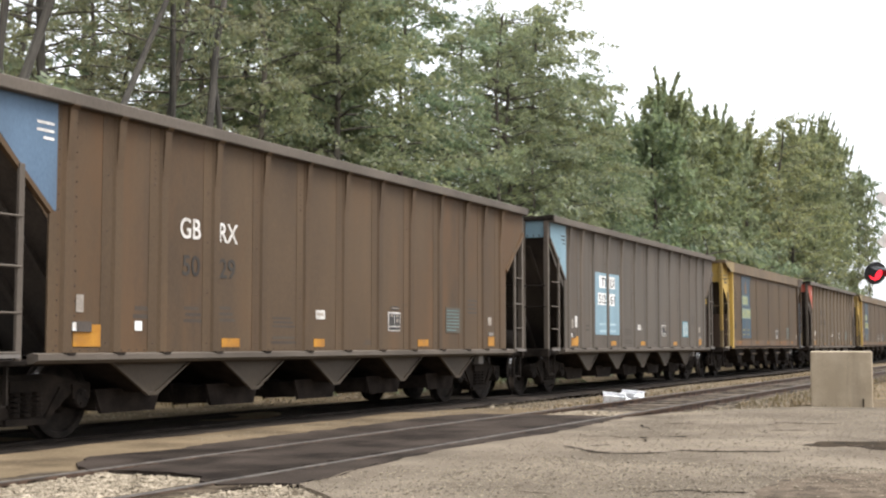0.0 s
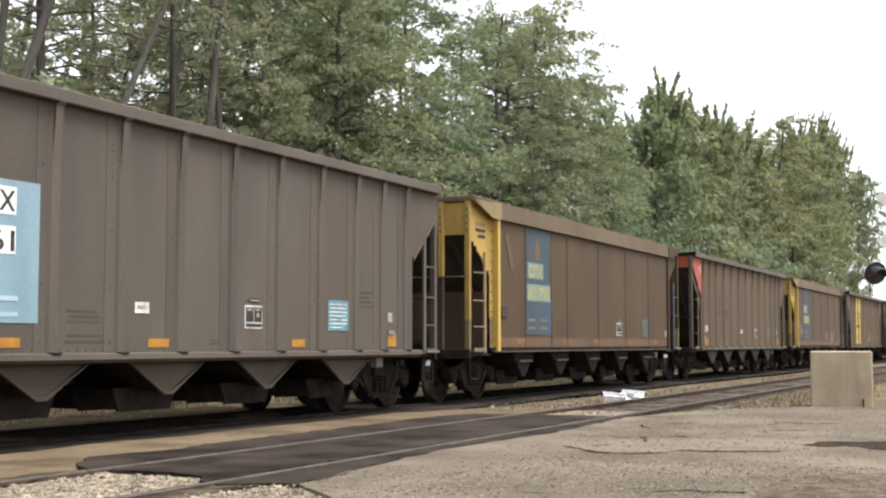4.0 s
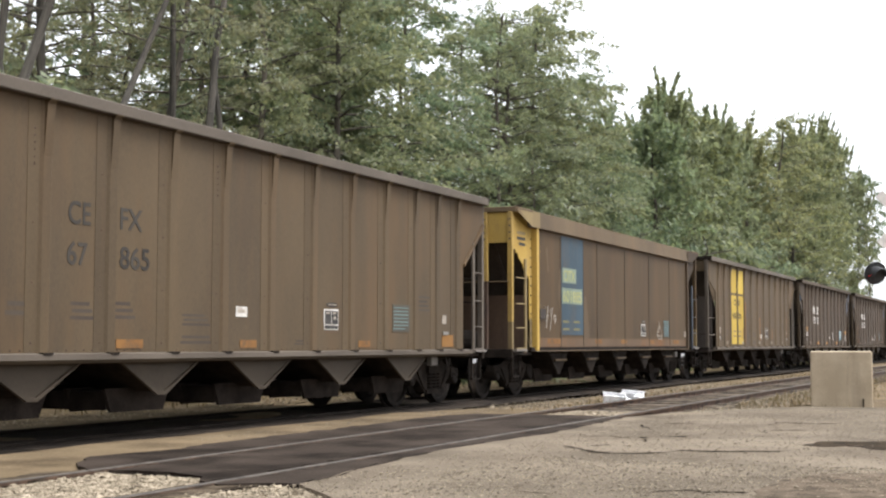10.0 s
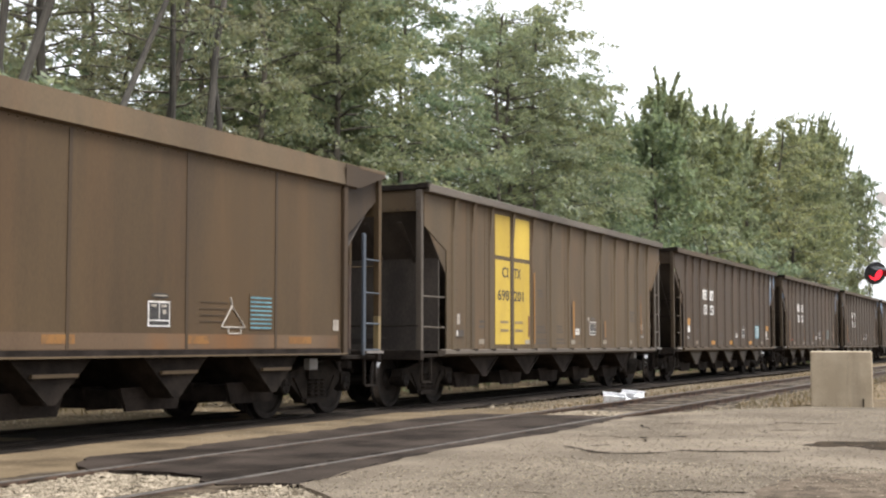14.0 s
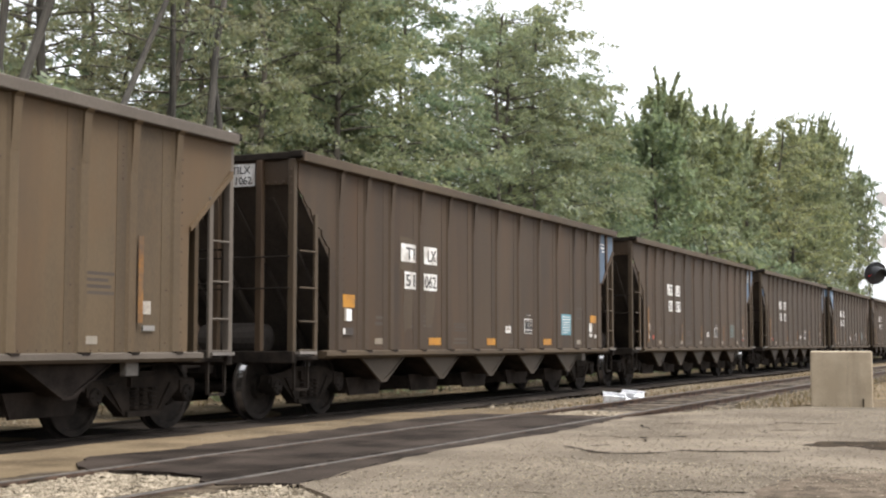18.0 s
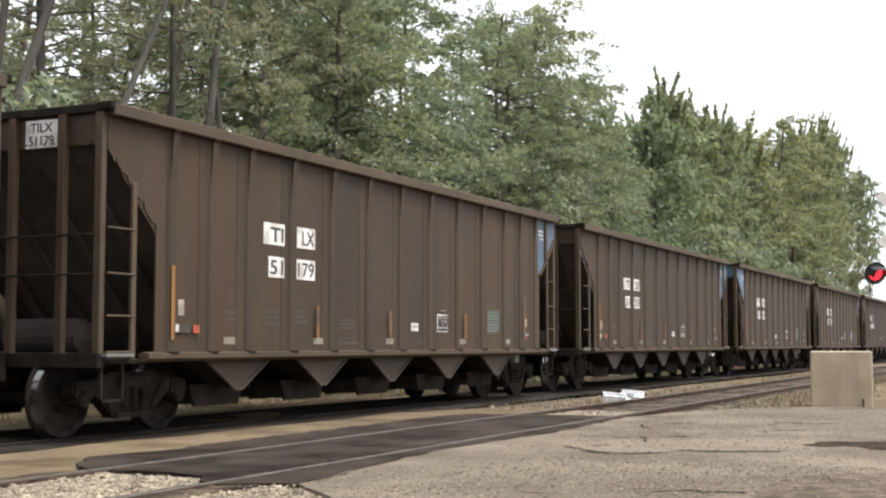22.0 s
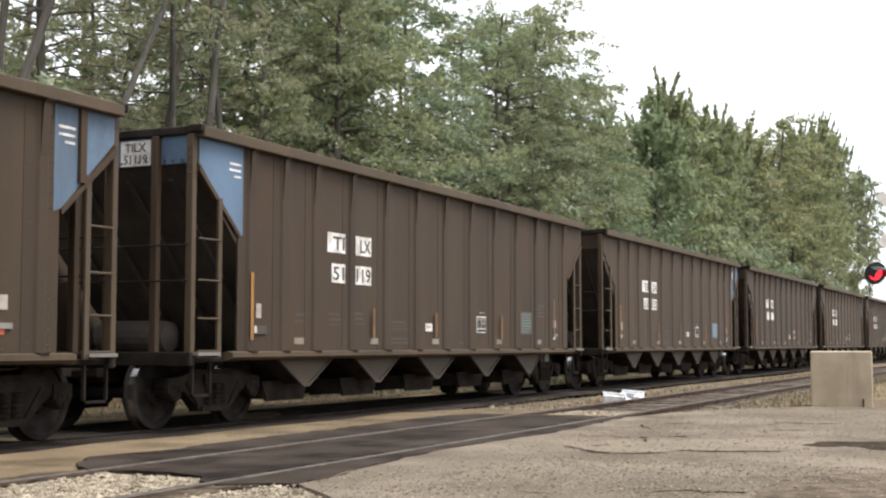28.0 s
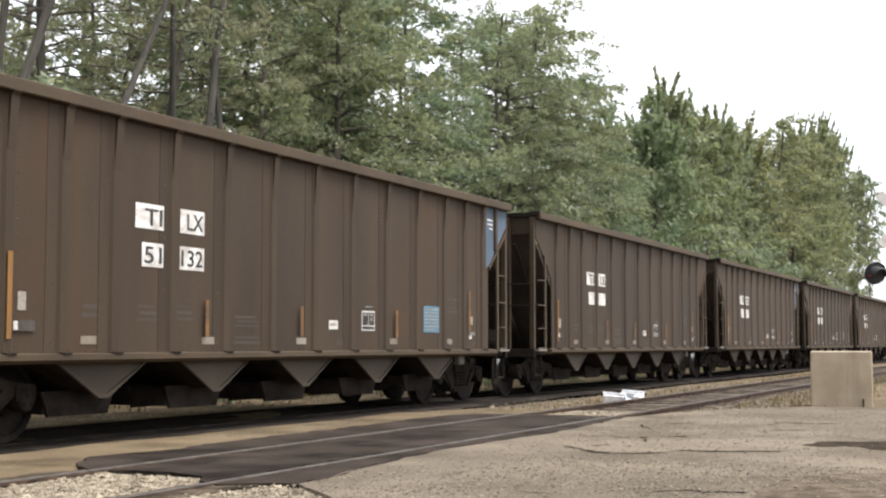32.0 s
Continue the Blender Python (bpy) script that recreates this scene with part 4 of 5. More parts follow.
    lettering("CITX", 0.24, LEMON, panel, -4.46, 2.42, y - 0.012, 0.76)
    plate("marking_field", -4.55, -3.22, 1.93, 2.27, PALE, panel, y - 0.005)
    lettering(number, 0.25, LEMON, panel, -4.5, 1.97, y - 0.012, 1.24)
    for x0, x1 in ((-4.5, -4.1), (-3.8, -3.4)):
        for z in (1.36, 1.52):
            plate("lettering_bar", x0, x1, z, z + 0.05, FADED2, panel, y - 0.005)
    for x0, x1 in ((-5.44, -4.6), (-2.28, -1.8), (-0.32, 0.2), (2.2, 2.7), (4.6, 5.2)):
        plate("reflector", x0, x1, 1.07, 1.17, STALE, side, y)
    inspection(side, y, 1.47)
    t = plate("load_table", 3.6, 4.15, 1.25, 1.72, DUSK2, side, y)
    for i in range(8):
        plate("table_line", 3.62, 4.13, 1.27 + i * 0.056, 1.29 + i * 0.056, TEAL if scar else TEALM, t, y - 0.005)
    plate("tag", 5.82, 5.98, 1.26, 1.42, FADED, side, y)
    part("routing_box", box(bmesh.new(), -5.95, -5.6, y - 0.03, y, 1.58, 1.78), SLOPE, side)
    for i in range(4):
        plate("stencil_line", -2.75, -2.3, 1.3 + i * 0.08, 1.312 + i * 0.08, SEAM, side, y)
        plate("stencil_line", 2.5, 3.1, 1.34 + i * 0.08, 1.352 + i * 0.08, SEAM, side, y)
    if not scar:  # bare smears where the paint has worn off
        for pts, m in (([(-4.12, 2.78), (-3.78, 2.76), (-3.82, 3.02), (-3.95, 3.26), (-4.1, 3.06)], BAND), ([(-5.74, 3.2), (-5.5, 3.16), (-5.3, 2.66), (-5.24, 2.5), (-5.44, 2.5), (-5.6, 2.86)], CHORD2),
                       ([(-3.3, 2.9), (-3.16, 3.3), (-3.12, 3.3), (-3.12, 1.9), (-3.2, 2.3)], DUSK2)):
            part("rubbed_patch", prism(bmesh.new(), wavy(pts, 0.08, 0.06, 8), "y", y - 0.008, y - 0.001), m, side)
    if scar:  # pale rubbed patches and a chalk scrawl beside the panel
        for pts in ([(-3.1, 1.2), (-2.72, 1.2), (-2.7, 1.45), (-2.8, 1.6), (-2.84, 1.85), (-2.95, 2.15), (-3.08, 2.1)], [(-4.66, 1.3), (-4.6, 1.3), (-4.62, 2.6), (-4.72, 2.7), (-4.76, 2.2)],
                    [(-5.55, 3.0), (-5.45, 2.6), (-5.35, 2.55), (-5.45, 3.1)]):
            part("rubbed_patch", prism(bmesh.new(), wavy(pts, 0.08, 0.05, 3), "y", y - 0.002, y), CHORD2, side)
        for p, q in (((-5.6, 1.85), (-5.5, 1.45)), ((-5.42, 1.85), (-5.52, 1.4)), ((-5.55, 1.62), (-5.4, 1.66)), ((-5.28, 1.8), (-5.22, 1.55)), ((-5.15, 1.82), (-5.3, 1.35)),
                     ((-5.08, 1.62), (-5.0, 1.68)), ((-5.0, 1.68), (-4.92, 1.6)), ((-4.92, 1.6), (-5.0, 1.5)), ((-5.0, 1.5), (-5.08, 1.62)), ((2.96, 1.28), (3.2, 1.55)), ((3.2, 1.55), (3.5, 1.28)), ((3.5, 1.28), (2.96, 1.28)), ((3.12, 1.2), (3.4, 1.2)), ((3.12, 1.2), (3.12, 1.28)), ((3.4, 1.2), (3.4, 1.28)), ((3.2, 1.55), (3.16, 1.66))):
            part("chalk_scrawl", rod(bmesh.new(), (p[0], y, p[1]), (q[0], y, q[1]), 0.012, n=5), FADED3, side)
    return car, sides[0]


FADEBLUE = paint("faded_blue_steel", (0.068, 0.08, 0.097), (0.105, 0.12, 0.142), (0.08, 0.07, 0.065))
DUSK2 = dusty("dusty_rust_brown_paint", (0.1213, 0.0848, 0.0463), (0.1633, 0.1206, 0.0708), (0.1489, 0.1031, 0.0542), dim=0.41)
SEAM = dusty("grimy_seam", (0.085, 0.062, 0.043), (0.12, 0.09, 0.063), dim=0.40)
CHORD2 = dusty("dusty_fascia", (0.1591, 0.1261, 0.0903), (0.2236, 0.1810, 0.1333), dim=0.47)
DIM = dusty("dusty_dark_trim", (0.150, 0.118, 0.088), (0.215, 0.175, 0.135), dim=0.30)
WASHED = dusty("washed_paint", (0.125, 0.098, 0.074), (0.185, 0.150, 0.116), dim=0.33)
STEPS = paint("worn_step_steel", (0.16, 0.14, 0.12), (0.26, 0.23, 0.2))
GALVD = paint("dull_grey_casting", (0.20, 0.18, 0.16), (0.3, 0.28, 0.25))
SMEAR = paint("grimy_yellow_paint", (0.20, 0.145, 0.072), (0.33, 0.24, 0.105), (0.13, 0.085, 0.05))
DUSTY = paint("dusty_underframe", (0.0640, 0.0480, 0.0320), (0.0960, 0.0720, 0.0480))
RUSTY = paint("rusty_sheet", (0.075, 0.045, 0.03), (0.13, 0.08, 0.05), (0.05, 0.035, 0.028))
FADED2 = paint("faded_yellow_line", (0.1650, 0.1500, 0.0750), (0.2250, 0.2025, 0.0975))
PALEBLUE = paint("washed_blue", (0.42, 0.56, 0.62), (0.55, 0.68, 0.73))
TABLED = paint("dark_table_decal", (0.085, 0.073, 0.053), (0.12, 0.105, 0.078))
TEALM = paint("dusty_teal_line", (0.14, 0.21, 0.20), (0.20, 0.28, 0.27))
TEALD = paint("worn_teal_line", (0.10, 0.14, 0.13), (0.15, 0.19, 0.17))
FADED5 = paint("dull_stencil", (0.062, 0.046, 0.034), (0.085, 0.065, 0.048))
BAND = paint("rubbed_lower_band", (0.16, 0.096, 0.050), (0.21, 0.132, 0.072), (0.25, 0.112, 0.034), dim=0.52)
FADED3 = paint("chalk", (0.36, 0.31, 0.26), (0.5, 0.45, 0.38))

# when each car's middle passes the fixed point of the line (seconds of running time), front car first
PASS = [4.295, 7.472, 10.646, 13.852, 17.030, 20.215, 23.41, 26.616, 29.832, 33.012, 36.21, 39.40, 42.59, 45.78, 48.97, 52.16]
SPEED, OFFSET, LINE_Y = 5.094, -4.32, 11.06
TRAIN = []


def running(t):
    s = (t - 16) / 16
    return t + 0.0998 * s * s + 0.0447 * s ** 3


def car_x(k, t):
    return SPEED * (PASS[k] - running(t)) + OFFSET


def finish(k, car, sets, label):
    tagged(car, label, "hopper car", "coal train")
    car.matrix_basis = pose(car_x(k, 0), LINE_Y, 0)
    TRAIN.append((k, car, sets))


def build_train():
    # 0: brown car with blue leading hip
    sets = []
    car, side = ribbed_car(0, BROWN, (BLUE, None), sets, None)
    for txt, x, z, w, mat in (("GB", -4.1, 2.35, 0.42, SOILED), ("RX", -3.28, 2.35, 0.42, SOILED), ("50", -4.05, 1.9, 0.36, INK3), ("29", -3.27, 1.9, 0.36, INK3)):
        lettering(txt, 0.25, mat, side, x, z, -0.016, w)
    small_marks(side, [(-6.0, -5.55, 1.04, 1.28), (-3.2, -2.8, 1.03, 1.14), (-0.9, -0.6, 1.03, 1.14), (2.5, 2.9, 1.03, 1.14), (5.5, 5.8, 1.03, 1.2)], FADED)
    plate("tag", -4.95, -4.82, 1.22, 1.33, WHITE, side, -0.016)
    finish(0, car, sets, "dusty brown ribbed steel coal hopper with blue end panel")
    # 1: grey car with light blue panel
    sets = []
    car, side = ribbed_car(1, GREY, (SKYBLUE, None), sets, ("TILX", "51261"))
    for x0, x1 in ((-4.37, -3.44), (-3.28, -2.45)):
        plate("marking_panel", x0, x1, 1.28, 2.72, SKYBLUE, side, -0.016, "light blue painted marking panel")
    for txt, x0, x1, z in (("TI", -4.0, -3.52, 2.37), ("LX", -3.26, -2.8, 2.37), ("512", -4.1, -3.52, 1.97), ("61", -3.26, -2.8, 1.97)):
        f = plate("marking_field", x0, x1, z, z + 0.28, WHITE, side, -0.021)
        w = min(x1 - x0 - 0.05, 0.17 * len(txt))
        lettering(txt, 0.21, INK, f, x1 - 0.02 - w, z + 0.035, -0.028, w)
    for x0, x1 in ((-4.0, -3.5), (-3.2, -2.75)):
        for z in (1.34, 1.5):
            plate("lettering_bar", x0, x1, z, z + 0.05, PALEBLUE, side, -0.021)
    small_marks(side, [(-5.98, -5.52, 1.03, 1.24), (-3.1, -2.7, 1.03, 1.13), (-0.6, -0.2, 1.03, 1.13), (2.6, 2.95, 1.03, 1.13), (5.5, 5.8, 1.03, 1.22)], TEAL)
    plate("tag", -5.74, -5.6, 1.43, 1.68, SOILED, side, -0.021)
    finish(1, car, sets, "dusty grey ribbed coal hopper with light blue end and marking panel")
    # 2 and 4: smooth cars with yellow ends
    for k, num, scar in ((2, "601799", False), (4, "601885", True)):
        sets = []
        car, side = smooth_car(k, (YELLOW, None), sets, num, scar)
        lettering("CITX", 0.12, INK, car, -HALF - 0.02, 3.52, -0.38, 0.36, -90)
        lettering(num, 0.15, INK, car, -HALF - 0.02, 3.27, -0.35, 0.5, -90)
        finish(k, car, sets, "smooth rust-brown coal hopper with yellow end and blue panel")
        if k == 2:
            # 3: olive grey car with red end
            sets = []
            car, side = ribbed_car(3, OLIVE, (RED, None), sets, None)
            for txt, x, z, w, mat in (("CE", -4.07, 2.36, 0.36, INK3), ("FX", -3.2, 2.36, 0.4, INK3), ("67", -4.08, 1.92, 0.33, INK3), ("865", -3.2, 1.92, 0.54, INK3)):
                lettering(txt, 0.25, mat, side, x, z, -0.016, w)
            lettering("CEFX", 0.12, SOILED, car, -HALF - 0.03, 3.53, -0.42, 0.38, -90)
            lettering("67865", 0.12, SOILED, car, -HALF - 0.03, 3.36, -0.44, 0.42, -90)
            small_marks(side, [], FADED)
            for q in ((-5.98, -5.5, 1.03, 1.25), (5.48, 5.95, 1.02, 1.22)):
                plate("reflector", *q, AMBER2, side, -0.016)
            for x0, x1 in ((-3.24, -2.76), (-0.75, -0.36), (2.47, 2.85)):
                plate("reflector", x0, x1, 1.02, 1.12, STALE, side, -0.016)
            plate("tag", -5.76, -5.62, 1.44, 1.64, SOILED, side, -0.021)
            finish(3, car, sets, "dusty olive-grey ribbed coal hopper with red-orange end panel")
    # 5: bright yellow panel
    sets = []
    car, side = ribbed_car(5, OLIVE, (None, None), sets, None, plain=True)
    for x0, x1 in ((-4.2, -3.44), (-3.28, -2.4)):
        plate("marking_panel", x0, x1, 1.06, 2.66, GOLD, side, -0.016, "bright yellow painted marking panel")
        plate("marking_panel", x0, x1, 2.74, 3.52, GOLD, side, -0.016, "bright yellow painted marking panel")
    for txt, x, z, w in (("CI", -3.85, 2.34, 0.3), ("TX", -3.24, 2.34, 0.36), ("698", -4.08, 1.9, 0.58), ("201", -3.24, 1.9, 0.5)):
        lettering(txt, 0.2, INK3, side, x, z, -0.022, w)
    for x0, x1 in ((-3.95, -3.55), (-3.2, -2.8)):
        for z in (1.3, 1.46):
            plate("lettering_bar", x0, x1, z, z + 0.05, SMEAR, side, -0.022)
    small_marks(side, [], None, (0.43, 1.27), (0.13, 2.4, 4.46, -4.99))
    stencil_block(side, -1.92, -1.56, 2.02, 2.17, 3)
    stencil_block(side, -0.77, -0.36, 1.30, 1.45, 3)
    stencil_block(side, -0.83, -0.25, 1.07, 1.18, 2)
    plate("tag", 1.27, 1.39, 1.59, 1.66, FADED, side, -0.016)
    for x0, x1, z0, z1, m in ((0.15, 0.25, 1.2, 1.99, AMBER2), (2.39, 2.49, 1.22, 1.6, AMBER2), (-2.26, -2.19, 1.07, 2.5, AMBER2), (5.37, 5.46, 1.31, 2.3, STALE)):
        plate("orange_streak", x0, x1, z0, z1, m, side, -0.058)
    plate("orange_streak", -2.5, -2.41, 1.2, 1.62, STALE, side, -0.022)
    plate("reflector", -2.66, -2.41, 1.065, 1.15, SANDY, side, -0.022)
    finish(5, car, sets, "dusty brown ribbed coal hopper with bright yellow marking panel")
    # 6 to 15: dark brown cars with white marking fields
    rows = [(6, "51", "062", (None, BLUE), True, TEAL), (7, "51", "179", (None, BLUE), False, FADED), (8, "51", "218", (None, BLUE), False, None), (9, "51", "119", (BLUE, None), False, FADED),
            (10, "51", "132", (None, BLUE), False, TEAL2), (11, "", "", (None, None), False, None), (12, "", "", (None, BLUE), False, None), (13, "", "", (None, None), False, FADED),
            (14, "", "", (None, BLUE), False, None), (15, "", "", (None, None), False, None)]
    for k, a, b, ends, fresh, table in rows:
        sets = []
        car, side = ribbed_car(k, UMBER if k in (6, 7, 10, 12, 14) else DUSK, ends, sets, ("TILX", a + b) if a else None)
        white_squares(side, "TI", "LX", a, b)
        small_marks(side, [(2.5, 2.97, 1.05, 1.17)] if fresh else [], table, (-0.76 if k == 9 else 0.42, 1.28), (-4.99, 4.6) if fresh else (-4.99, -2.74, -0.49, 2.37, 4.5), tail=fresh or None)
        if fresh:
            for q in ((-6.01, -5.65, 1.61, 1.80), (-3.03, -2.55, 1.05, 1.17), (5.56, 5.97, 1.54, 1.71), (-0.5, -0.1, 1.05, 1.17)):
                plate("reflector", *q, AMBER, side, -0.016)
            for x0, x1, z0, z1 in ((-4.02, -3.62, 1.22, 1.97), (-3.16, -2.78, 1.32, 1.97), (-4.14, -3.5, 2.24, 2.78), (-3.26, -2.66, 2.24, 2.76)):
                stain = [(x0, z1), (x1, z1), (x1 - 0.03, (z0 + z1) / 2), (x1 - 0.08, z0 + 0.1), (x0 + 0.06, z0), (x0 + 0.02, (z0 + z1) / 2)] if z0 < 2 else [(x0, z0), (x1, z0), (x1, z1), (x0, z1)]
                part("washed_stain", prism(bmesh.new(), wavy(stain, 0.07, 0.07, 12), "y", -0.0145, -0.0122), WASHED, side)
            plate("tag", -5.9, -5.75, 1.41, 1.585, WHITE, side, -0.021)
            for q in ((5.48, 5.66, 1.33, 1.53), (5.48, 5.67, 1.23, 1.295), (5.85, 5.96, 1.2, 1.28)):
                plate("tag", *q, SOILED, side, -0.021)
        else:
            for x, z0, z1 in ((-6.12, 1.12, 2.0), (-2.69, 1.16, 1.61), (-0.41, 1.18, 1.59), (2.54, 1.17, 1.6), (5.44, 1.3, 2.0)):
                plate("orange_streak", x - 0.034, x + 0.034, z0, z1, STALE if x > -6 else AMBER2, side, -0.058)
            plate("tag", 5.5, 5.62, 1.16, 1.28, RED if k in (7, 8) else SOILED, side, -0.016)
            if k in (7, 8):
                plate("tag", -5.68, -5.55, 1.2, 1.3, RED, side, -0.04)
        finish(k, car, sets, "dusty dark brown ribbed coal hopper with white marks" + (" and blue end" if BLUE in ends else ""))


INK3 = paint("worn_black_stencil", (0.025, 0.021, 0.018), (0.07, 0.06, 0.048))
SANDY = paint("bleached_reflector", (0.26, 0.22, 0.17), (0.36, 0.31, 0.24), (0.2, 0.15, 0.1))
AMBER2 = paint("amber_streak", (0.30, 0.14, 0.03), (0.42, 0.2, 0.045), (0.2, 0.11, 0.05))
TEAL2 = paint("blue_table_decal", (0.12, 0.24, 0.33), (0.18, 0.32, 0.42))
build_train()


# ------------------------------------------------------------------ wood behind the line
def leaf_cloud(centres, ways, per, size, rng, reach):
    """Leafy sprays: small loose tufts of blades along shoots that point outwards; upright shoots are drawn out and narrow."""
    n = len(centres) * per
    d = np.repeat(ways, per, axis=0)
    d /= np.linalg.norm(d, axis=1)[:, None]
    upright = np.clip((d[:, 2:3] - 0.45) * 3, 0, 1)
    side = np.cross(d, np.array([0, 0, 1.0]) + rng.normal(size=(n, 3)) * 0.12)
    side /= np.linalg.norm(side, axis=1)[:, None]
    third = np.cross(side, d)
    u = rng.uniform(-0.6, 1.0, n)[:, None]
    full = np.repeat(rng.uniform(0.55, 1.15, len(centres)), per)[:, None]
    wide = full * np.sqrt(np.clip(1.05 - u, 0.03, 2)) * (1 - 0.72 * upright)
    c = np.repeat(centres, per, axis=0) + reach * full * (d * u * 0.62 + side * wide * rng.normal(size=(n, 1)) * 0.22
                                                          + third * wide * rng.normal(size=(n, 1)) * 0.135)
    c[:, 2] -= (np.abs(u[:, 0]) ** 2) * 0.16 * reach * (1 - upright[:, 0])
    s = size * rng.uniform(0.55, 1.35, n)[:, None]
    a = d * 0.6 + rng.normal(size=(n, 3)) * 0.55 - np.array([0, 0, 0.35]) * (1 - upright)
    a /= np.linalg.norm(a, axis=1)[:, None]
    nor = rng.normal(size=(n, 3)) + np.array([0, 0, 0.55])
    nor -= a * np.sum(nor * a, axis=1)[:, None]
    nor /= np.linalg.norm(nor, axis=1)[:, None]
    b = np.cross(nor, a)
    v = np.stack([c + a * s * 1.2, c + b * s * 0.46 + nor * s * 0.12, c - a * s * 0.7, c - b * s * 0.46 + nor * s * 0.12], axis=1)
    return v.reshape(-1, 3)


def tree_meshes(key, height, radius, bare, n_limbs, per, size, seed, spiky=0.0, reach=0.8, girth=1.0):
    """Trunk, limbs and crown of one tree; bare: share of the height without leaves; spiky: upright leaders at the top."""
    rng = np.random.default_rng(seed)
    tb, lb = bmesh.new(), bmesh.new()
    spine, p = [Vector((0, 0, -0.4))], Vector((0, 0, -0.4))
    for i in range(9):
        p = p + Vector((rng.normal() * 0.16, rng.normal() * 0.16, height * 0.105))
        spine.append(p.copy())
    r = lambda i: girth * (0.012 * height) * (1 - i / 10.2) + 0.02
    for i in range(9):
        rod(tb, spine[i], spine[i + 1], r(i) * (1.35 if i == 0 else 1), r(i + 1), 9)
    centres, ways = [], []
    for k in range(n_limbs):
        t = bare + (1 - bare) * (k + rng.uniform(0, 0.8)) / n_limbs
        f = min(8.99, t * 9)
        base = spine[int(f)].lerp(spine[int(f) + 1], f % 1)
        ang = k * 2.4 + rng.normal() * 0.4
        up = (t - bare) / (1 - bare)
        prof = (0.5 + 0.5 * math.sin(math.pi * min(1, up * 0.8 + 0.22))) if not spiky else max(0.14, 1.05 - up * 0.9)
        length = radius * prof * rng.uniform(0.65, 1.2)
        rise = length * (rng.uniform(0.0, 0.4) + 0.5 * spiky * up)
        last = base
        steps = max(3, int(length / 0.6))
        for j in range(1, steps + 1):
            u = j / steps
            q = base + Vector((math.cos(ang + 0.25 * u) * length * u, math.sin(ang + 0.25 * u) * length * u, rise * (u - 0.45 * u * u) + rng.normal() * 0.05))
            rod(lb, last, q, 0.026 * (1.15 - u) + 0.006, 0.026 * (1.1 - u) + 0.005, 4)
            last = q
            if u > 0.2:
                for m in (-1, 1):
                    turn = ang + m * rng.uniform(0.25, 1.1)
                    out = rng.uniform(0.1, 0.55)
                    centres.append([q.x + math.cos(turn) * out, q.y + math.sin(turn) * out, q.z + rng.normal() * 0.13])
                    ways.append([math.cos(turn), math.sin(turn), -0.05 + rng.normal() * 0.12])
                    if spiky and up > 0.15 and rng.uniform() < 0.55:
                        ways[-1][2] = rng.uniform(0.5, 1.6)
    for m in range(int(4 + 13 * spiky)):
        a, d, h = rng.uniform(0, 6.28), rng.uniform(0, radius * (0.4 + 0.22 * spiky)), rng.uniform(0.25, 0.55 + 1.0 * spiky)
        base = spine[9] + Vector((math.cos(a) * d, math.sin(a) * d, -d * 0.9))
        tip = base + Vector((math.cos(a) * 0.4 * h, math.sin(a) * 0.4 * h, h))
        rod(lb, base, tip, 0.022, 0.010, 4)
        for j in range(4):
            w = base.lerp(tip, j / 4)
            centres.append([w.x, w.y, w.z])
            ways.append([math.cos(a) * 0.4, math.sin(a) * 0.4, 1.0] if spiky else [math.cos(a + j), math.sin(a + j), 0.3])
    centres, ways = np.array(centres), np.array(ways)
    keep = (centres[:, 2] > 0.36 * height) | (rng.uniform(size=len(centres)) < 0.3) | (height < 6)
    v = leaf_cloud(centres[keep], ways[keep], per, size, rng, reach)
    f = np.arange(len(v)).reshape(-1, 4)
    crown = bpy.data.meshes.new("crown")
    crown.from_pydata(v.tolist(), [], f.tolist())
    crown.materials.append(None)
    return mesh_of("trunk", tb), mesh_of("branchwork", lb), crown


KINDS = {
    "tall": [tree_meshes("tall", 14.0, 2.7, 0.22, 44, 54, 0.056, 11, reach=0.62, girth=0.7), tree_meshes("tall", 13.0, 2.5, 0.24, 42, 54, 0.056, 12, reach=0.62, girth=0.7), tree_meshes("tall", 15.0, 2.9, 0.20, 46, 54, 0.056, 13, reach=0.62, girth=0.7)],
    "dense": [tree_meshes("dense", 12.5, 3.6, 0.06, 60, 40, 0.098, 21, reach=0.85), tree_meshes("dense", 13.5, 3.9, 0.06, 64, 40, 0.098, 22, reach=0.85), tree_meshes("dense", 13.0, 3.5, 0.06, 60, 40, 0.098, 23, reach=0.85)],
    "full": [tree_meshes("full", 13.5, 3.4, 0.08, 80, 56, 0.076, 71, reach=0.88, girth=0.8), tree_meshes("full", 12.8, 3.6, 0.08, 78, 56, 0.076, 72, reach=0.88, girth=0.8)],
    "spiky": [tree_meshes("spiky", 14.0, 4.2, 0.05, 64, 36, 0.14, 31, 1.0, reach=1.15), tree_meshes("spiky", 13.0, 4.0, 0.05, 62, 36, 0.14, 32, 1.0, reach=1.15)],
    "slim": [tree_meshes("slim", 15.0, 1.6, 0.55, 9, 40, 0.06, 51, reach=0.6, girth=0.5), tree_meshes("slim", 15.5, 1.8, 0.5, 10, 40, 0.06, 52, reach=0.6, girth=0.62)],
    "high": [tree_meshes("high", 15.0, 3.0, 0.52, 26, 60, 0.1, 61, girth=0.8)],
    "low": [tree_meshes("low", 5.0, 2.4, 0.02, 22, 24, 0.11, 41), tree_meshes("low", 4.2, 2.2, 0.02, 20, 24, 0.11, 42)],
}
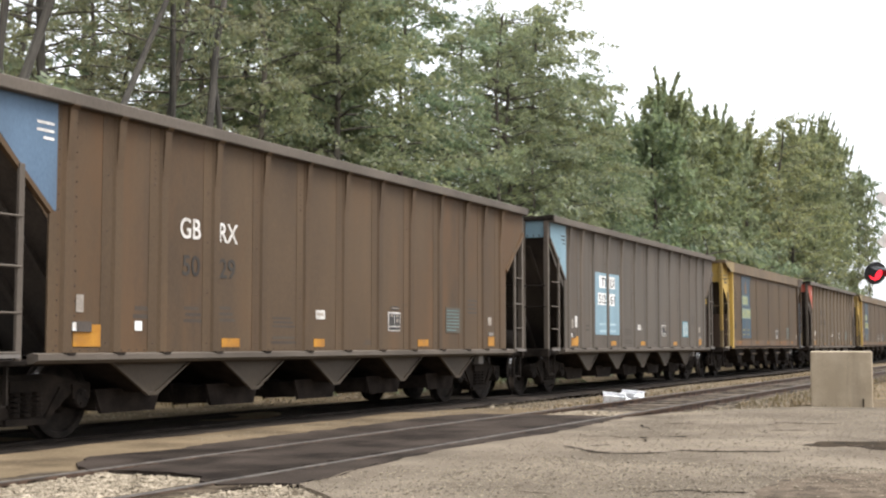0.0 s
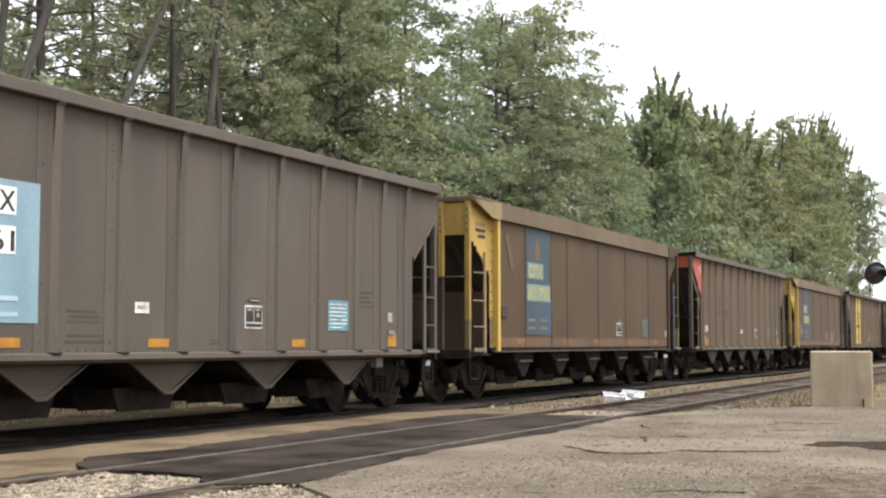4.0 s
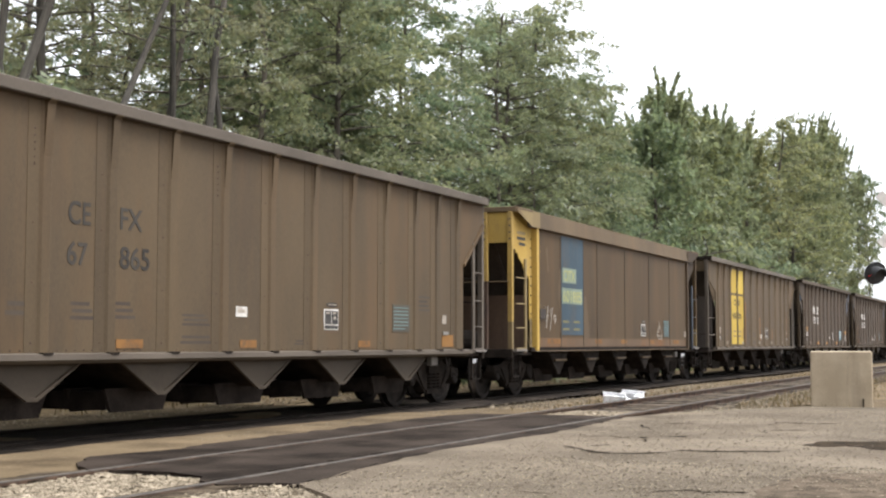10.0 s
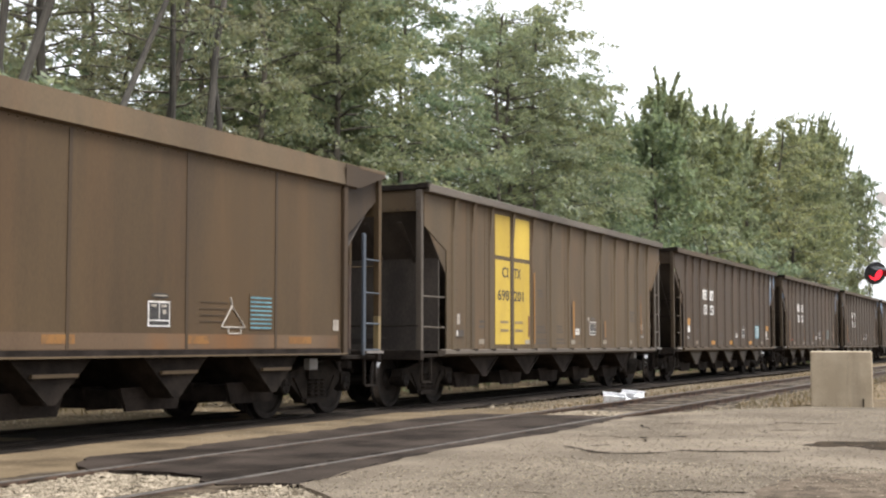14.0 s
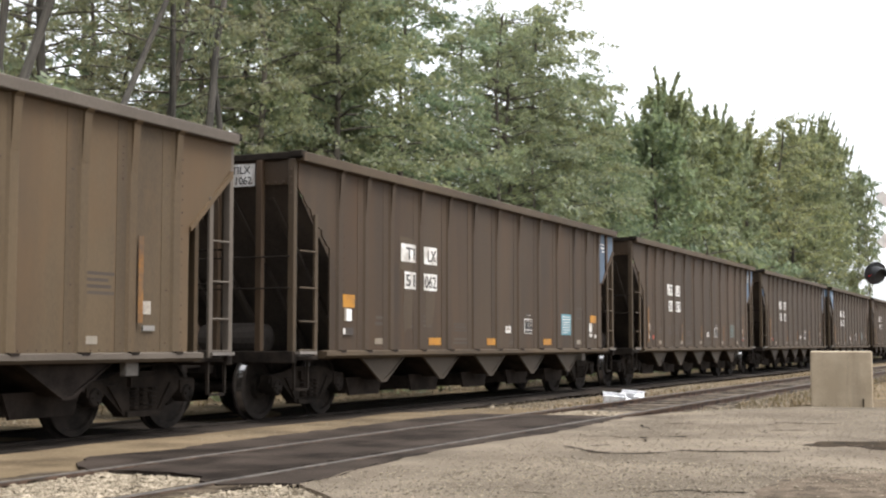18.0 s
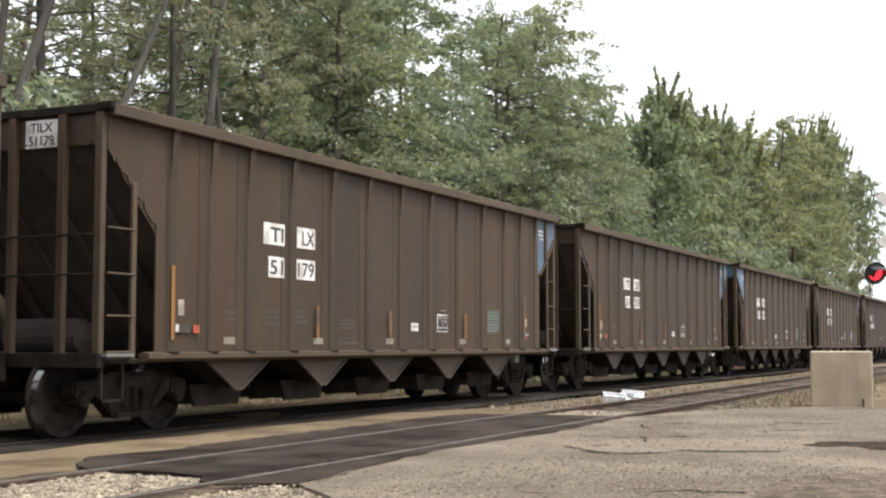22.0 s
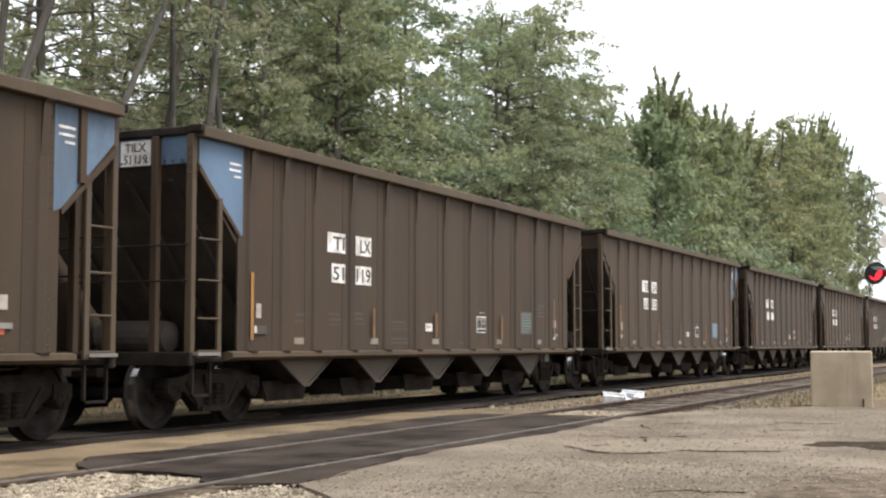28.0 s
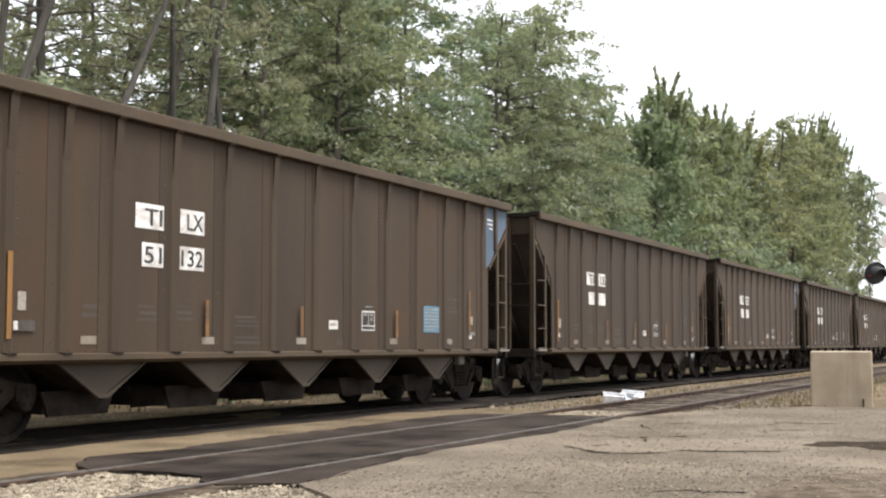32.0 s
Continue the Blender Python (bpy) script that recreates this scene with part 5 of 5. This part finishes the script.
LABELS = {"full": "full-leaved green tree behind the railway", "tall": "tall leafy broadleaf tree with dark slender trunk", "dense": "dense green broadleaf tree behind the railway", "spiky": "bushy tree with upright leafy shoots at its top",
          "slim": "slender dark tree trunk with few low leaves", "high": "tall tree with a high leafy crown", "low": "low leafy shrub under the trees"}


CREST = [(0, 13.5), (20, 13.2), (23.7, 12.6), (26, 13.4), (34, 13.8), (38, 12.9), (39.6, 12.4), (41.4, 11.6), (43, 12.4), (45, 13.1), (48, 13.7), (50.6, 14.6), (53.3, 13.6), (55, 12.6), (58.4, 12.2), (62, 12.2), (63.6, 12.1), (65.3, 12.6),
         (69, 14.1), (71.4, 15.4), (74.5, 15.7), (80.7, 15.7), (85, 15.5), (92, 16.5), (96, 16.6), (110, 18.8), (124, 21.2), (130, 20.4), (138, 20.6), (148, 19.6), (163, 20.6), (180, 21.5), (400, 22.0)]


def crest(x, y):
    """How high the wood's outline stands over a tree at x, y."""
    x = x * 19 / y
    for (x0, z0), (x1, z1) in zip(CREST, CREST[1:]):
        if x0 <= x <= x1:
            return 1.07 + (z0 + (z1 - z0) * (x - x0) / (x1 - x0) - 1.07) * y / 19


def tree(kind, i, x, y, share, mat, turn, lean=0.0):
    """share: of the height of the wood's outline there; shrubs and slim trees take it as a plain scale."""
    tr, lm, cr = KINDS[kind][i % len(KINDS[kind])]
    scale = share if kind in ("low", "slim") else (1.03 if x < 45 else 1.06) * share * (crest(x, y) - rough_height(x, y)) / max(v.co.z for v in cr.vertices)
    mat = LEAF_D if x < 31 and kind in ("tall", "slim") else mat
    ob = empty("shrub" if kind == "low" else "tree")
    ob.matrix_basis = pose(x, y, rough_height(x, y) - 0.1) @ Matrix.Rotation(math.radians(lean), 4, "Y") @ Matrix.Rotation(math.radians(turn), 4, "Z")
    girth = 0.58 if x > 140 else 0.78 if x > 105 or 54 < x < 62 else 0.95
    ob.scale = (scale * girth, scale * girth, scale)
    part("trunk", tr, DARK_BARK if kind == "slim" else BARK, ob), tagged(part("branchwork", lm, BARK, ob), kind="stuff"), part("crown", cr, mat, ob)
    tagged(ob, LABELS[kind] + (", turning yellow" if mat is LEAF_C else "") + (", leaning" if lean > 15 else ""), "shrub" if kind == "low" else "tree", "wood behind the railway")


def plant_wood():
    rnd = random.Random(5)
    # front row
    spots = [("tall", 14, 18.5), ("tall", 17.5, 20.5), ("tall", 21, 19.4), ("tall", 26.5, 19.8), ("tall", 30.5, 19.6), ("full", 34, 19), ("full", 38, 19), ("tall", 41.2, 18.6), ("tall", 45, 19.2), ("full", 48.5, 19),
             ("full", 51.5, 19.6), ("full", 55, 19), ("spiky", 60.5, 18.6), ("spiky", 65.5, 18.2), ("spiky", 71.6, 19), ("spiky", 75.5, 18.6), ("spiky", 81, 18.8), ("spiky", 91.5, 19), ("spiky", 86, 18.4), ("dense", 100, 18.6),
             ("spiky", 107, 18.8), ("spiky", 112, 18.0), ("spiky", 118, 19), ("spiky", 124, 19), ("spiky", 136, 20.5), ("spiky", 149, 18.8), ("high", 160, 23), ("high", 172, 20.4)]
    for i, (kind, x, y) in enumerate(spots):
        tree(kind, i, x, y, 1.0, LEAF_C if i in (15, 17, 19, 21) else (LEAF_A if i % 3 else LEAF_B), rnd.uniform(0, 360))
    # slim trunks at the wood's edge
    for i, (x, y, lean, turn) in enumerate([(17.4, 16.0, 0, 20), (15.4, 15.95, 22, 80), (17.0, 16.0, 27, 140), (22.1, 16.0, 9, 250), (22.8, 16.5, 2, 310), (18.2, 18.8, 3, 60), (25.2, 17.2, -3, 200), (19.6, 16.6, -8, 100)]):
        tree("slim", i, x, y, 1.0, LEAF_A if i % 2 else LEAF_B, turn, lean)
    # rows behind
    for i in range(24):
        x = 19 + i * 5.6 + rnd.uniform(-1.2, 1.2)
        tree("dense" if i % 2 and x > 34 else "tall", i, x, 24 + rnd.uniform(-1, 1.5), rnd.uniform(0.78, 0.92) - (0.06 if x < 32 else 0.2 if 48 < x < 57 else 0), LEAF_B if i % 3 else LEAF_A, rnd.uniform(0, 360))
    for i, x in enumerate((22, 25.5, 29, 33.5, 38)):
        tree("tall", i, x * 1.42, 29 + 0.8 * (i % 2), 0.95, LEAF_B if i % 2 else LEAF_A, i * 97)
    for i, x in enumerate((17, 28.5, 32, 36)):
        tree("dense" if x > 30 else "tall", i, x, 21.6 + 0.5 * (i % 2), (0.8, 0.8, 0.88, 0.9)[i], LEAF_A if i % 2 else LEAF_B, i * 77)
    # a closed understorey between the two tall groups
    for i, (x, y, share) in enumerate(((38, 21.5, 0.66), (43.5, 21.8, 0.62), (48.5, 22, 0.66), (53.5, 22, 0.7))):
        tree("dense", i, x, y, share, LEAF_B if i % 2 else LEAF_A, 63 * i)
    for i in range(26):
        x = 15 + i * 3.4 + (i / 26) ** 2 * 25 + rnd.uniform(-0.6, 0.6)
        tree("low", i, x, 16.6 + rnd.uniform(-0.5, 0.8), rnd.uniform(0.85, 1.25) * (1 + 0.004 * x), LEAF_A if i % 2 else LEAF_B, rnd.uniform(0, 360))
    for i in range(14):
        x = 22 + i * 8 + rnd.uniform(-1, 1)
        tree("low", i, x, 28 + rnd.uniform(-1, 1), rnd.uniform(1.6, 2.1), LEAF_B, rnd.uniform(0, 360))


plant_wood()


def grass_tufts():
    rng = np.random.default_rng(9)
    n = 3400
    zone = rng.integers(0, 4, n)
    x = np.choose(zone, [rng.uniform(8, 60, n), rng.uniform(20, 60, n), rng.uniform(23.6, 40, n), rng.uniform(20.5, 60, n)])
    y = np.choose(zone, [rng.uniform(13.6, 16, n), rng.uniform(7.8, 8.8, n), rng.uniform(3.2, 5.4, n), rng.uniform(4.9, 5.7, n)])
    z = np.choose(zone, [-0.05, -0.13, -0.1, -0.13])
    h = rng.uniform(0.05, 0.16, n) * np.choose(zone, [1.6, 0.8, 1.2, 0.8])
    a = rng.uniform(0, 6.28, n)
    w = 0.018
    v = np.stack([np.column_stack([x - w * np.cos(a), y - w * np.sin(a), z]), np.column_stack([x + w * np.cos(a), y + w * np.sin(a), z]),
                  np.column_stack([x + rng.normal(size=n) * 0.06, y + rng.normal(size=n) * 0.06, z + h])], axis=1).reshape(-1, 3)
    tagged(soup("dry_grass", v, np.arange(3 * n).reshape(-1, 3), GRASS), "sparse dry grass beside the tracks", "grass", kind="stuff")


grass_tufts()


# ------------------------------------------------------------------ things by the lot
def concrete_block():
    ob = part("concrete_block", box(bmesh.new(), -0.53, 0.53, 0, 0.75, -0.15, 0.94), CONCRETE, bevel=0.02, at=pose(24.52, 3.42, 0, 0, 0, -82))
    part("conduit", rod(bmesh.new(), (0.36, -0.02, -0.1), (0.36, -0.02, 0.10), 0.012), STEEL, ob)
    tagged(ob, "plain weathered sandy concrete block at the lot edge", "concrete block")


def crumple(bm, sx, sy, sz, seed, at):
    bmesh.ops.create_icosphere(bm, subdivisions=3, radius=1)
    for v in bm.verts:
        d = 1 + 0.5 * noise.noise(v.co * 2.6 + Vector((seed, 0, 0))) + 0.45 * noise.noise(v.co * 6 + Vector((0, seed, 0)))
        v.co = Vector((v.co.x * sx * d + at[0], v.co.y * sy * d + at[1], max(0, (v.co.z + 0.75) * sz * d) + at[2]))
    return bm


def tray_mesh(bm, sx, sy, sz):
    """A thin-walled open tray with a turned rim."""
    box(bm, -sx, sx, -sy, sy, 0, 0.012)
    for x0, x1, y0, y1 in ((-sx, sx, -sy, -sy + 0.012), (-sx, sx, sy - 0.012, sy), (-sx, -sx + 0.012, -sy + 0.012, sy - 0.012), (sx - 0.012, sx, -sy + 0.012, sy - 0.012)):
        box(bm, x0, x1, y0, y1, 0.012, sz)
    for y in (-1, 1):
        box(bm, -sx - 0.015, sx + 0.015, y * sy - 0.014, y * sy + 0.014, sz, sz + 0.012)
    return bm


def litter_bags():
    for sx, sy, sz, seed, x, y in ((0.13, 0.13, 0.05, 2, 26.3, 7.95), (0.12, 0.13, 0.08, 9, 26.6, 7.72)):
        ob = part("plastic_bag", crumple(bmesh.new(), sx, sy, sz, seed, (0, 0, 0)), PLASTIC, at=pose(x, y, -0.12))
        tagged(ob, "crumpled white plastic bag lying on the ballast", "litter", "litter by the siding")
    for x, y, lean, turn, sx, sz in ((25.8, 8.02, 14, -68, 0.22, 0.15), (26.75, 7.92, 10, -80, 0.22, 0.17)):
        ob = part("plastic_tray", tray_mesh(bmesh.new(), sx, 0.13, sz), PLASTIC, at=pose(x, y, -0.10, lean, 5, turn))
        tagged(ob, "empty white plastic tray lying tilted on the ballast", "litter", "litter by the siding")


FLASHER = []
OPEN, SHUT = pose(0, -0.03, 0.112, 0, 0, 0), pose(0, -0.065, 0.112, 84, 0, 0)


def crossing_signal():
    ob = empty("crossing_signal", pose(23.2, 2.27, 0))
    face = pose(0, 0, 0, 0, 0, 180 + 24.56 + 90 + 8)
    part("mast", turned(bmesh.new(), [(0.07, 0), (0.07, 3.6), (0.05, 3.62)], 14), GALV, ob, at=pose(0, 0, 0, 90, 0, 0) @ pose(0, 0, 0, 0, 0, 0))
    part("base", box(bmesh.new(), -0.22, 0.22, -0.22, 0.22, -0.1, 0.18), SIGNAL, ob, bevel=0.03)
    buck = empty_part("crossbuck", ob, face)
    for ang in (45, -45):
        part("blade", box(bmesh.new(), -0.61, 0.61, -0.012 - 0.013 * (ang < 0), 0.0 - 0.013 * (ang < 0), -0.085, 0.085), WEATHERED, buck, at=pose(0.06, -0.08, 3.12, 0, ang, 0), bevel=0.004)
    arm = part("lamp_arm", rod(bmesh.new(), (-0.43, 0, 2.24), (0.43, 0, 2.24), 0.03), SIGNAL, ob, at=face)
    for x, m in ((-0.43, RED_LAMP), (0.43, RED_DARK)):
        head = part("lamp_housing", turned(bmesh.new(), [(0.06, 0.16), (0.12, 0.06), (0.13, 0.0), (0.19, -0.005), (0.19, -0.02), (0.125, -0.025)], 24), SIGNAL, ob, at=face @ pose(x, 0, 2.24, 16, 0, 0))
        part("visor", hood(bmesh.new()), SIGNAL, head)
        # added leaf, not a signal part: covers the glowing lens in the off phase
        leaf = part("shutter", box(bmesh.new(), -0.122, 0.122, -0.236, 0, -0.004, 0), SIGNAL, head, at=SHUT if m is RED_DARK else OPEN, bevel=0.002)
        if m is RED_LAMP:
            FLASHER.append(leaf)
        part("lens", turned(bmesh.new(), [(0.115, -0.026), (0.105, -0.04), (0.06, -0.052), (0.02, -0.056)], 20), m, head)
    tagged(ob, "railway crossing signal with white crossbuck and lit red lamp", "crossing signal")


def hood(bm):
    n = 14
    rings = []
    for r, y in ((0.128, -0.02), (0.128, -0.26), (0.121, -0.26), (0.121, -0.02)):
        rings.append([bm.verts.new((r * math.cos(math.pi * (k / n) * 1.15 - 0.23), y, r * math.sin(math.pi * (k / n) * 1.15 - 0.23))) for k in range(n + 1)])
    for a, b in zip(rings, rings[1:] + rings[:1]):
        for k in range(n):
            bm.faces.new((a[k], a[k + 1], b[k + 1], b[k]))
    return bm


def empty_part(name, parent, m):
    """A small clamp that carries the blades."""
    return part(name, box(bmesh.new(), -0.09, 0.09, -0.09, 0.09, 3.02, 3.22), GALV, parent, at=m)


concrete_block()
litter_bags()
crossing_signal()


# ------------------------------------------------------------------ what moves
def motions():
    for k, car, sets in TRAIN:
        walk(car, [(t, pose(car_x(k, t), LINE_Y, 0)) for t in range(0, 33, 2)])
        turns = [(i * 0.1, math.degrees((car_x(k, i * 0.1) - car_x(k, 0)) / 0.457)) for i in range(321)]
        for w, dx in sets:
            walk(w, [(t, pose(dx, 0, 0.457, 0, a, 0)) for t, a in turns])
    # the crossing lamp blinks: an added leaf drops before its lens instead of switching
    rows = [(0.0, OPEN)]
    for i in range(21):
        t = 21.47 - 13 * 1.58 + i * 1.58
        rows += [(t - 0.06, SHUT), (t, OPEN), (t + 0.68, OPEN), (t + 0.74, SHUT)]
    rows = [r for r in rows if 0 <= r[0] < 32] + [(32.0, SHUT)]
    walk(FLASHER[0], rows)


motions()
